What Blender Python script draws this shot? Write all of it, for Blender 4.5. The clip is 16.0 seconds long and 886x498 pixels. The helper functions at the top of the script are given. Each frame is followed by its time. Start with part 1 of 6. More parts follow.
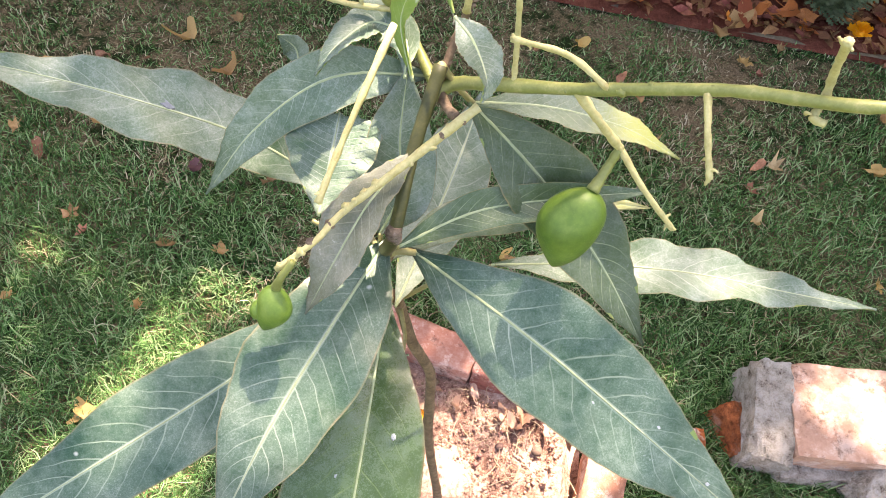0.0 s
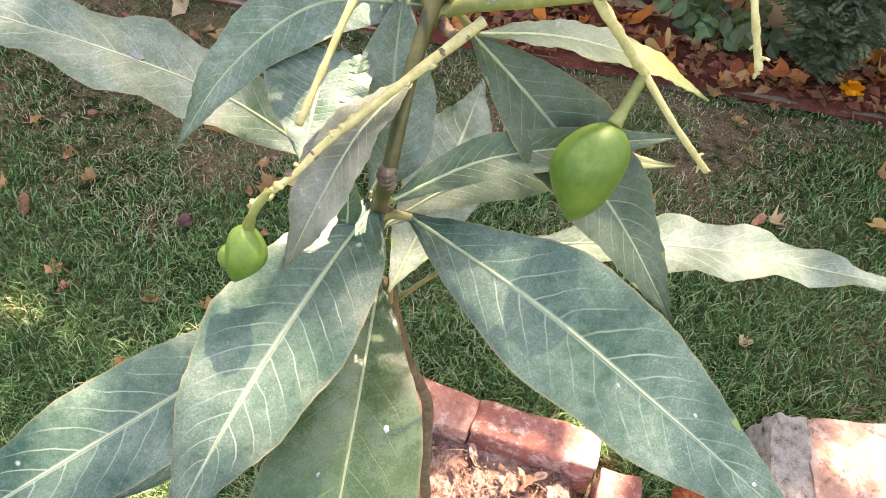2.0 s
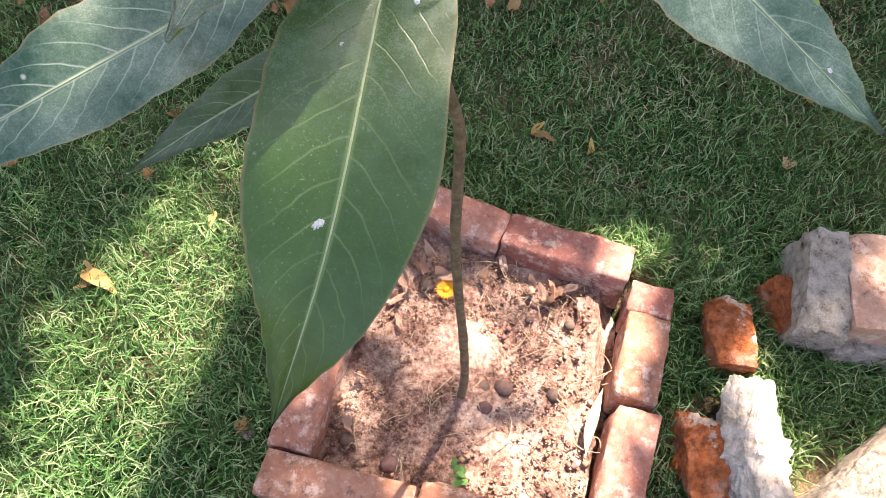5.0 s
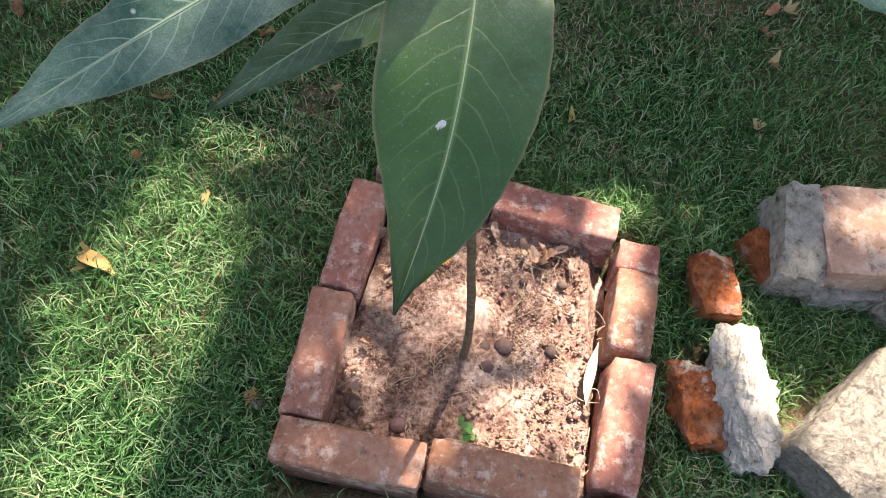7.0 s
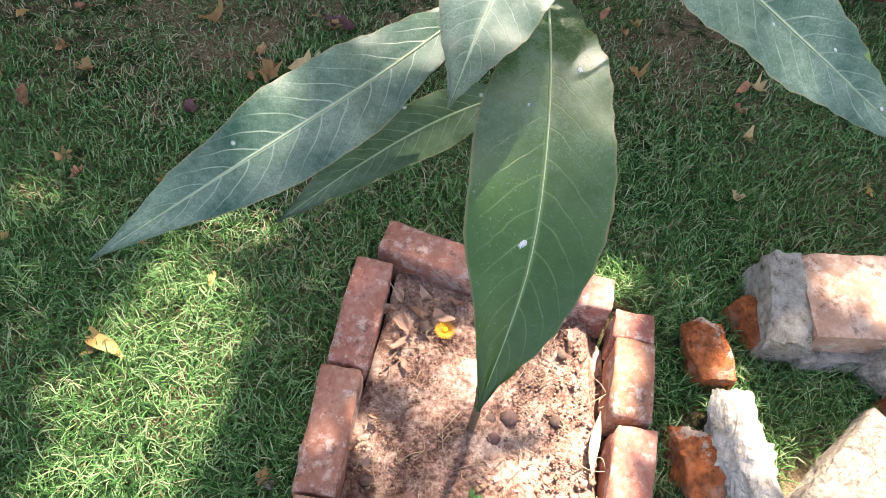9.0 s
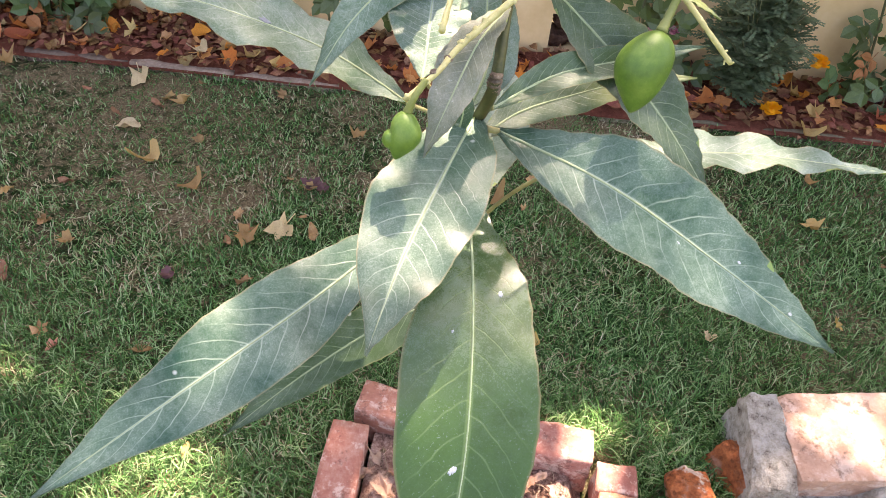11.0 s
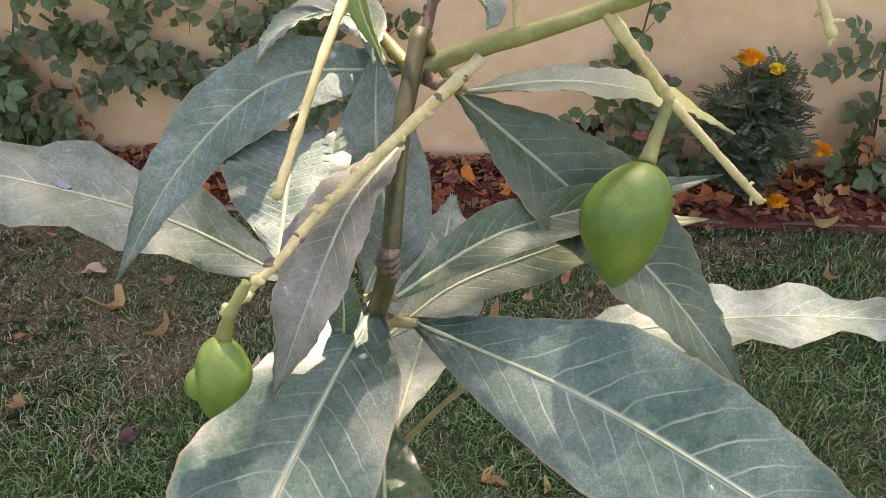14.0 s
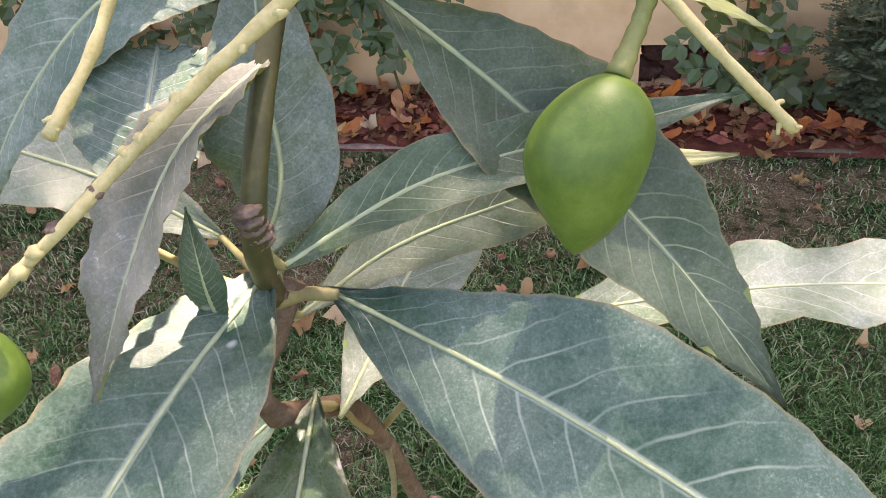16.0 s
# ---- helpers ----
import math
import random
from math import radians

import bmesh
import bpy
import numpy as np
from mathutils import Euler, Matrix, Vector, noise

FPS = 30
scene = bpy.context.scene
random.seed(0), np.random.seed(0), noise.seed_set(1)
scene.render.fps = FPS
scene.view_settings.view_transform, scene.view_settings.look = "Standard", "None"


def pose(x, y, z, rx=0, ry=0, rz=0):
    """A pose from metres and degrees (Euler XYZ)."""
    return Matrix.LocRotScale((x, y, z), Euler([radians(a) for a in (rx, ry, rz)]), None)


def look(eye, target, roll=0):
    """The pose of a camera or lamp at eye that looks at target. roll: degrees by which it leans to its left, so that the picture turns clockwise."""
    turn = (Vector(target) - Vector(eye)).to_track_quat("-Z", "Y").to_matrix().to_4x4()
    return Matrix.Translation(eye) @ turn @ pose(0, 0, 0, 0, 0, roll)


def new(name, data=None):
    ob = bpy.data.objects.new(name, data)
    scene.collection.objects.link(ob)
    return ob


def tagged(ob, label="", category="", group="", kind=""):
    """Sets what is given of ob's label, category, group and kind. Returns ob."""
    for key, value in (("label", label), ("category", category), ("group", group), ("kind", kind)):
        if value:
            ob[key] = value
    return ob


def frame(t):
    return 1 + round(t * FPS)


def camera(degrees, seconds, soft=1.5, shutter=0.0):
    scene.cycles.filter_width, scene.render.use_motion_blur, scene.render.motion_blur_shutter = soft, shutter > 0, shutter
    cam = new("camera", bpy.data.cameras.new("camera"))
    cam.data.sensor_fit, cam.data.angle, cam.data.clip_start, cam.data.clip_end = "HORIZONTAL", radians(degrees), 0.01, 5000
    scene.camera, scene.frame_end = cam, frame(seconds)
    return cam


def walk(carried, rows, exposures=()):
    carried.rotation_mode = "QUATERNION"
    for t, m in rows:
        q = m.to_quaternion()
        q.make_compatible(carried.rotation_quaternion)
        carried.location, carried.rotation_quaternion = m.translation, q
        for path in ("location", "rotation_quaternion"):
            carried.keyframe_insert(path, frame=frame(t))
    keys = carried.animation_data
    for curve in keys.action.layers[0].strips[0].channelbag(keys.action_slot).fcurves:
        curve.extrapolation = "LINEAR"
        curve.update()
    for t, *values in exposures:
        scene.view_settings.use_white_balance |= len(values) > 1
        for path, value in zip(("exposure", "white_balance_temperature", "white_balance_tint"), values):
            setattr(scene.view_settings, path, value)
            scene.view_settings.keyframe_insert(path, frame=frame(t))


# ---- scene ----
cam = camera(60.4, 16.0, 0.7)
PATH = [
    (0.0, pose(-0.0541, -0.2872, 1.3365, 31.800, -2.981, 0.379)),
    (0.5, pose(-0.0574, -0.2973, 1.3063, 32.706, -3.452, 1.057)),
    (1.0, pose(-0.0562, -0.2995, 1.2749, 35.455, -4.106, 0.319)),
    (1.5, pose(-0.0592, -0.3017, 1.2640, 36.951, -3.993, 0.180)),
    (2.0, pose(-0.0530, -0.3069, 1.2662, 38.022, -3.148, -0.116)),
    (2.5, pose(-0.0388, -0.3079, 1.2656, 38.319, -3.588, 1.151)),
    (3.0, pose(-0.0264, -0.3158, 1.2641, 39.368, -2.959, 4.172)),
    (3.5, pose(-0.0331, -0.3352, 1.2566, 37.902, -3.139, 6.425)),
    (4.0, pose(-0.0294, -0.3613, 1.2320, 35.596, -2.109, 5.756)),
    (4.5, pose(-0.0340, -0.3822, 1.1958, 32.452, -2.220, 4.268)),
    (5.0, pose(-0.0497, -0.3941, 1.1668, 29.378, -1.641, 1.639)),
    (5.2, pose(-0.0550, -0.4050, 1.1593, 28.388, -1.667, 0.924)),
    (7.3, pose(-0.1389, -0.4508, 1.1754, 29.206, -4.631, -2.624)),
    (7.5, pose(-0.1553, -0.4532, 1.1733, 29.990, -5.605, -3.078)),
    (8.0, pose(-0.1716, -0.4531, 1.1907, 31.509, -5.128, -4.059)),
    (8.2, pose(-0.1738, -0.4535, 1.1983, 32.033, -4.955, -4.218)),
    (10.3, pose(-0.1645, -0.4266, 1.2482, 37.949, -3.458, -5.543)),
    (10.5, pose(-0.1583, -0.4244, 1.2536, 39.179, -3.123, -6.128)),
    (11.0, pose(-0.1420, -0.4220, 1.2661, 43.717, -3.408, -6.990)),
    (11.5, pose(-0.1261, -0.4179, 1.2867, 45.106, -1.031, -6.811)),
    (12.0, pose(-0.1117, -0.4138, 1.3095, 49.939, -0.140, -7.094)),
    (12.5, pose(-0.0985, -0.4018, 1.2933, 51.480, -0.618, -6.875)),
    (13.0, pose(-0.0855, -0.3505, 1.2518, 50.964, 1.126, -7.931)),
    (13.5, pose(-0.0783, -0.3128, 1.2251, 50.875, 1.397, -8.840)),
    (14.0, pose(-0.0756, -0.2873, 1.1993, 51.768, 0.140, -9.347)),
    (14.5, pose(-0.0658, -0.2710, 1.1964, 50.759, 0.969, -9.960)),
    (15.0, pose(-0.0467, -0.2582, 1.1838, 49.993, 1.536, -7.892)),
    (15.5, pose(-0.0249, -0.2501, 1.1756, 48.049, 4.502, -6.213)),
    (16.0, pose(-0.0129, -0.2383, 1.1584, 47.198, 5.913, -2.910)),
]
EXPOSURES = [(0.0, 3.18, 7750, 24), (1.5, 3.28, 7850, 24), (3.5, 3.2, 8050, 24), (4.5, 2.95, 7550, 23), (5.0, 2.58, 7250, 22), (7.5, 2.12, 6750, 11), (8.2, 2.22, 6750, 11), (10.4, 3.2, 7550, 22), (11.0, 3.18, 7650, 24), (11.5, 3.41, 7750, 28), (12.2, 3.05, 8250, 27), (13.0, 3.06, 7650, 33), (14.0, 2.76, 7550, 36), (16.0, 2.95, 7350, 35)]
SKY, SUN = 0.08, 5.0
# gaps in the shading tree's crown, as they fall on the lawn: centre, half sizes, turn
GAPS = ((0.347, 0.31, 0.12, 0.05, 0.9), (0.24, 0.263, 0.08, 0.04, -0.3), (0.103, -0.127, 0.10, 0.075, 0.2), (0.209, 0.007, 0.07, 0.25, -0.2),
        (0.435, -0.042, 0.09, 0.13, 0), (0.632, -0.202, 0.18, 0.14, 0.3), (0.026, 0.084, 0.05, 0.04, 0), (-0.338, -0.612, 0.038, 0.030, 0))
# where the crown is thin, with the share of twigs and leaflets left
THIN = ((-0.20, -0.665, 0.21, 0.075, 0.0, 1.95), (-0.245, -0.563, 0.42, 0.036, 0.0, 1.5), (0.054, 0.094, 0.18, 0.13, 0.0, 0.75), (-0.06, -0.09, 0.14, 0.085, 0.0, 1.7), (-0.534, 0.032, 0.36, 0.14, 1.35, 0.45), (-0.428, 0.374, 0.11, 0.06, 0.6, 0.6), (0.696, 0.139, 0.14, 0.05, 0, 0.8))
CROWN = 19000
# white balance and exposure follow the film's own changes
walk(cam, PATH, EXPOSURES)

# ---- light ----
SUN_DIR = Vector((-0.2, -0.45, -0.87)).normalized()
world = bpy.data.worlds.new("sky")
scene.world = world
world.use_nodes = True
wn = world.node_tree
wn.nodes.clear()
sky = wn.nodes.new("ShaderNodeTexSky")
sky.sky_type = 'NISHITA'
sky.sun_disc = False
sky.sun_elevation = math.asin(-SUN_DIR.z)
sky.sun_rotation = math.atan2(-SUN_DIR.x, -SUN_DIR.y)
sky.air_density, sky.dust_density, sky.ozone_density = 1.2, 3.0, 1.0
bg = wn.nodes.new("ShaderNodeBackground")
bg.inputs["Strength"].default_value = SKY
wo = wn.nodes.new("ShaderNodeOutputWorld")
wn.links.new(sky.outputs[0], bg.inputs["Color"])
wn.links.new(bg.outputs[0], wo.inputs["Surface"])
sun = new("sun", bpy.data.lights.new("sun", 'SUN'))
sun.data.energy = SUN
sun.data.angle = radians(0.53)
sun.data.color = (1.0, 0.93, 0.82)
sun.matrix_world = look((0, 0, 0), SUN_DIR)


# ---- material helpers ----
class Mat:
    """A small node-tree builder."""

    def __init__(self, name):
        self.m = bpy.data.materials.new(name)
        self.m.use_nodes = True
        self.t = self.m.node_tree
        self.t.nodes.clear()
        self.out = self.t.nodes.new("ShaderNodeOutputMaterial")
        self.b = self.t.nodes.new("ShaderNodeBsdfPrincipled")
        self.t.links.new(self.b.outputs[0], self.out.inputs[0])
        self.co = None

    def n(self, kind, **kw):
        node = self.t.nodes.new(kind)
        for k, v in kw.items():
            node.inputs[k].default_value = v
        return node

    def link(self, a, b):
        self.t.links.new(a, b)

    def coord(self, which="Object"):
        if self.co is None:
            self.co = self.t.nodes.new("ShaderNodeTexCoord")
        return self.co.outputs[which]

    def noise(self, scale, detail=4.0, rough=0.6, vec=None, dist=0.0):
        node = self.n("ShaderNodeTexNoise", Scale=scale, Detail=detail, Roughness=rough, Distortion=dist)
        self.link(vec if vec is not None else self.coord(), node.inputs["Vector"])
        return node.outputs["Fac"]

    def ramp(self, fac, *stops):
        node = self.t.nodes.new("ShaderNodeValToRGB")
        el = node.color_ramp.elements
        while len(el) < len(stops):
            el.new(0.5)
        for e, (p, c) in zip(el, stops):
            e.position = p
            e.color = (*c, 1) if len(c) == 3 else c
        self.link(fac, node.inputs[0])
        return node.outputs[0]

    def mask(self, fac, lo, hi):
        node = self.n("ShaderNodeMapRange")
        node.clamp = True
        node.inputs["From Min"].default_value, node.inputs["From Max"].default_value = lo, hi
        self.link(fac, node.inputs["Value"])
        return node.outputs["Result"]

    def math(self, op, a, b=None, c=None):
        node = self.t.nodes.new("ShaderNodeMath")
        node.operation = op
        for i, v in enumerate((a, b, c)):
            if v is None:
                continue
            if isinstance(v, (int, float)):
                node.inputs[i].default_value = v
            else:
                self.link(v, node.inputs[i])
        return node.outputs[0]

    def mix(self, fac, a, b, blend='MIX'):
        node = self.t.nodes.new("ShaderNodeMix")
        node.data_type = 'RGBA'
        node.blend_type = blend
        for sock, v in ((node.inputs[0], fac), (node.inputs[6], a), (node.inputs[7], b)):
            if isinstance(v, (int, float)):
                sock.default_value = v
            elif isinstance(v, tuple):
                sock.default_value = (*v, 1)
            else:
                self.link(v, sock)
        return node.outputs[2]

    def vary(self, colour, source, hue=0.03, sat=0.25, val=0.35):
        node = self.t.nodes.new("ShaderNodeHueSaturation")
        h = self.n("ShaderNodeMapRange")
        h.inputs["To Min"].default_value, h.inputs["To Max"].default_value = 0.5 - hue, 0.5 + hue
        v = self.n("ShaderNodeMapRange")
        v.inputs["To Min"].default_value, v.inputs["To Max"].default_value = 1 - val, 1 + val
        self.link(source, h.inputs["Value"])
        self.link(self.math('FRACT', self.math('MULTIPLY', source, 7.31)), v.inputs["Value"])
        self.link(h.outputs["Result"], node.inputs["Hue"])
        self.link(v.outputs["Result"], node.inputs["Value"])
        self.link(colour, node.inputs["Color"])
        return node.outputs[0]

    def bump(self, height, strength=0.3, distance=0.002):
        node = self.n("ShaderNodeBump", Strength=strength, Distance=distance)
        self.link(height, node.inputs["Height"])
        self.link(node.outputs[0], self.b.inputs["Normal"])

    def finish(self, colour=None, rough=0.7, spec=0.4, translucent=None):
        if colour is not None:
            if isinstance(colour, tuple):
                self.b.inputs["Base Color"].default_value = (*colour, 1)
            else:
                self.link(colour, self.b.inputs["Base Color"])
        if isinstance(rough, (int, float)):
            self.b.inputs["Roughness"].default_value = rough
        else:
            self.link(rough, self.b.inputs["Roughness"])
        self.b.inputs["Specular IOR Level"].default_value = spec
        if translucent:
            amount, tint = translucent
            tr = self.t.nodes.new("ShaderNodeBsdfTranslucent")
            if isinstance(tint, tuple):
                tr.inputs["Color"].default_value = (*tint, 1)
            else:
                self.link(tint, tr.inputs["Color"])
            mx = self.t.nodes.new("ShaderNodeMixShader")
            mx.inputs[0].default_value = amount
            self.link(self.b.outputs[0], mx.inputs[1])
            self.link(tr.outputs[0], mx.inputs[2])
            self.link(mx.outputs[0], self.out.inputs[0])
        return self.m

    def island(self):
        return self.t.nodes.new("ShaderNodeNewGeometry").outputs["Random Per Island"]

    def obrandom(self):
        return self.t.nodes.new("ShaderNodeObjectInfo").outputs["Random"]


def leaf_material(name, green, dust, dusty, vein, gloss, tip=None, clean=0.0):
    m = Mat(name)
    uv = m.t.nodes.new("ShaderNodeSeparateXYZ")
    m.link(m.coord("UV"), uv.inputs[0])
    u, v = uv.outputs[0], uv.outputs[1]
    a = m.math('ABSOLUTE', m.math('MULTIPLY_ADD', v, 2.0, -1.0))
    wob = m.math('MULTIPLY', m.noise(34.0, 2.0), 0.085)
    ph = m.math('ADD', m.math('SUBTRACT', m.math('MULTIPLY', u, 17.0), m.math('MULTIPLY', m.math('POWER', a, 1.3), 2.3)), m.math('MULTIPLY', wob, 8.0))
    side = m.math('MULTIPLY', m.math('GREATER_THAN', v, 0.5), 0.45)
    line = m.math('ABSOLUTE', m.math('SUBTRACT', m.math('FRACT', m.math('ADD', ph, side)), 0.5))
    veins = m.math('MULTIPLY', m.math('MULTIPLY', m.mask(line, 0.055, 0.012), m.mask(a, 1.0, 0.45)), m.mask(m.noise(30.0, 3.0), 0.25, 0.65))
    fine = m.n("ShaderNodeTexVoronoi", Scale=420.0)
    fine.feature = 'DISTANCE_TO_EDGE'
    m.link(m.coord(), fine.inputs["Vector"])
    net = m.mask(fine.outputs["Distance"], 0.05, 0.0)
    mid = m.mask(a, 0.055, 0.02)
    ob = m.obrandom()
    n1, n2 = m.noise(26.0, 5.0, 0.65), m.noise(160.0, 6.0, 0.75)
    colour = m.mix(m.mask(n1, 0.35, 0.7), green, tuple(c * 1.5 for c in green))
    colour = m.mix(m.math('MULTIPLY', net, 0.07), colour, vein)
    n4 = m.noise(700.0, 5.0, 0.75)
    blot = m.math('ADD', m.math('MULTIPLY', n1, 0.52), m.math('ADD', m.math('MULTIPLY', n2, 0.26), m.math('MULTIPLY', n4, 0.22)))
    grit = m.mask(m.noise(1150.0, 3.0, 0.65), 0.44, 0.60)
    streak = m.mask(m.noise(85.0, 5.0, 0.7, dist=0.8), 0.40, 0.60)
    cover = m.math('MULTIPLY', m.mask(blot, 0.37, 0.62), m.math('MULTIPLY', m.math('ADD', 0.42, m.math('ADD', m.math('MULTIPLY', grit, 0.52), m.math('MULTIPLY', streak, 0.46))), dusty))
    if clean:
        wipe = m.mask(m.math('ADD', u, m.math('MULTIPLY', m.math('SUBTRACT', n1, 0.5), 0.6)), 0.30, 0.62)
        cover = m.math('MULTIPLY', cover, m.math('SUBTRACT', 1.0, m.math('MULTIPLY', wipe, clean)))
    if tip:
        colour = m.mix(m.mask(m.math('ADD', u, m.math('MULTIPLY', n1, 0.25)), 0.62, 0.85), colour, tip)
    colour = m.mix(cover, colour, dust)
    colour = m.mix(m.math('MULTIPLY', veins, 0.60), colour, vein)
    colour = m.mix(m.math('MULTIPLY', mid, 0.8), colour, vein)
    spots = m.n("ShaderNodeTexVoronoi", Scale=48.0, Randomness=1.0)
    m.link(m.coord(), spots.inputs["Vector"])
    sp = m.math('MULTIPLY', m.mask(spots.outputs["Distance"], 0.09, 0.04), m.mask(m.noise(14.0, 1.0), 0.52, 0.56))
    colour = m.mix(m.math('MULTIPLY', sp, 0.75), colour, (0.62, 0.64, 0.58))
    # fine pale flecks: glints on the dusty leaf, painted into its colour
    glint_flecks = m.math('MULTIPLY', m.mask(m.noise(620.0, 4.0, 0.75), 0.61, 0.67), m.mask(n1, 0.35, 0.60))
    colour = m.mix(m.math('MULTIPLY', glint_flecks, dusty * 0.55), colour, (0.62, 0.65, 0.60))
    rim = m.mask(a, 0.955, 0.995)
    colour = m.mix(m.math('MULTIPLY', rim, 0.5), colour, (0.30, 0.22, 0.10))
    colour = m.vary(colour, ob, 0.012, 0.1, 0.12)
    h = m.math('ADD', m.math('MULTIPLY', veins, -0.30), m.math('MULTIPLY', m.math('ADD', n2, n4), 0.20))
    m.bump(h, 0.42, 0.0010)
    rough = m.math('ADD', m.math('MULTIPLY', cover, 0.40), gloss)
    return m.finish(colour, rough, 0.46, (0.14, m.mix(0.5, colour, (0.30, 0.42, 0.06))))


M_LEAF = leaf_material("mango_leaf_top", (0.012, 0.058, 0.026), (0.31, 0.385, 0.30), 0.52, (0.40, 0.47, 0.36), 0.30)
M_LEAF_HANG = leaf_material("mango_leaf_wiped", (0.030, 0.082, 0.012), (0.26, 0.35, 0.265), 0.46, (0.155, 0.25, 0.085), 0.21, None, 0.85)
M_LEAF_DUSTY = leaf_material("mango_leaf_dusty", (0.045, 0.100, 0.050), (0.36, 0.41, 0.355), 0.74, (0.46, 0.51, 0.42), 0.36)
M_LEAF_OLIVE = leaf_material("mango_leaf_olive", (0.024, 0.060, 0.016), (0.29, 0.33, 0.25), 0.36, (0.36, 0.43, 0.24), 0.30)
M_LEAF_DRY = leaf_material("mango_leaf_aging", (0.078, 0.096, 0.060), (0.29, 0.29, 0.25), 0.72, (0.36, 0.36, 0.26), 0.5)
M_LEAF_UNDER = leaf_material("mango_leaf_under", (0.15, 0.23, 0.05), (0.38, 0.42, 0.24), 0.25, (0.44, 0.50, 0.22), 0.5)
M_LEAF_LIME = leaf_material("mango_leaf_lime", (0.13, 0.24, 0.035), (0.34, 0.38, 0.16), 0.2, (0.42, 0.48, 0.18), 0.45)
M_LEAF_YELLOW = leaf_material("mango_leaf_yellow_end", (0.055, 0.105, 0.048), (0.33, 0.38, 0.32), 0.62, (0.46, 0.51, 0.36), 0.38, (0.36, 0.40, 0.10))


def plain(name, stops, scale, rough=0.7, spec=0.35, bump=0.3, dist=0.002, fine=6.0, vary=None, trans=None):
    """A mottled surface: a colour ramp over noise at one scale, finer grain and relief at another."""
    m = Mat(name)
    n1, n2 = m.noise(scale, 5.0, 0.62), m.noise(scale * fine, 6.0, 0.7)
    f = m.math('ADD', m.math('MULTIPLY', n1, 0.65), m.math('MULTIPLY', n2, 0.35))
    colour = m.ramp(f, *stops)
    if vary == 'object':
        colour = m.vary(colour, m.obrandom())
    elif vary == 'island':
        colour = m.vary(colour, m.island())
    m.bump(f, bump, dist)
    return m.finish(colour, rough, spec, trans)


M_STEM = plain("mango_bark", ((0.3, (0.048, 0.032, 0.020)), (0.5, (0.135, 0.092, 0.058)), (0.72, (0.27, 0.20, 0.14))), 90.0, 0.75, 0.3, 0.6, 0.001)
M_STEM_GREEN = plain("mango_green_stem", ((0.3, (0.024, 0.028, 0.008)), (0.55, (0.058, 0.060, 0.018)), (0.75, (0.125, 0.110, 0.045))), 80.0, 0.55, 0.4, 0.4, 0.0007)
M_AXIS = plain("panicle_green", ((0.3, (0.12, 0.14, 0.035)), (0.55, (0.20, 0.22, 0.065)), (0.75, (0.36, 0.33, 0.15))), 110.0, 0.5, 0.45, 0.4, 0.0006)
M_TWIG = plain("panicle_pale", ((0.3, (0.27, 0.24, 0.085)), (0.55, (0.45, 0.41, 0.19)), (0.8, (0.60, 0.55, 0.35))), 130.0, 0.6, 0.35, 0.5, 0.0006)
M_SCAR = plain("stem_scar", ((0.3, (0.065, 0.042, 0.030)), (0.55, (0.16, 0.118, 0.085)), (0.75, (0.32, 0.26, 0.21))), 200.0, 0.8, 0.2, 0.6, 0.0008)
M_MIDRIB = plain("leaf_midrib", ((0.3, (0.25, 0.31, 0.15)), (0.7, (0.40, 0.46, 0.28))), 120.0, 0.5, 0.4, 0.3, 0.0005)
M_PETIOLE = plain("petiole", ((0.3, (0.16, 0.14, 0.055)), (0.7, (0.30, 0.28, 0.125))), 120.0, 0.55, 0.4, 0.3, 0.0006)


def fruit_material():
    m = Mat("mango_skin")
    speck = m.n("ShaderNodeTexVoronoi", Scale=1900.0)
    m.link(m.coord(), speck.inputs["Vector"])
    dots = m.mask(speck.outputs["Distance"], 0.28, 0.1)
    n1 = m.noise(60.0, 6.0, 0.7)
    colour = m.ramp(n1, (0.3, (0.046, 0.104, 0.011)), (0.5, (0.082, 0.155, 0.019)), (0.72, (0.145, 0.225, 0.042)))
    colour = m.mix(m.math('MULTIPLY', dots, 0.12), colour, (0.27, 0.36, 0.10))
    m.bump(m.math('ADD', m.math('MULTIPLY', dots, 0.5), m.noise(320.0, 3.0)), 0.25, 0.0005)
    m.b.inputs["Subsurface Weight"].default_value = 0.12
    m.b.inputs["Subsurface Radius"].default_value = (0.003, 0.004, 0.001)
    return m.finish(colour, 0.46, 0.42)


M_FRUIT = fruit_material()


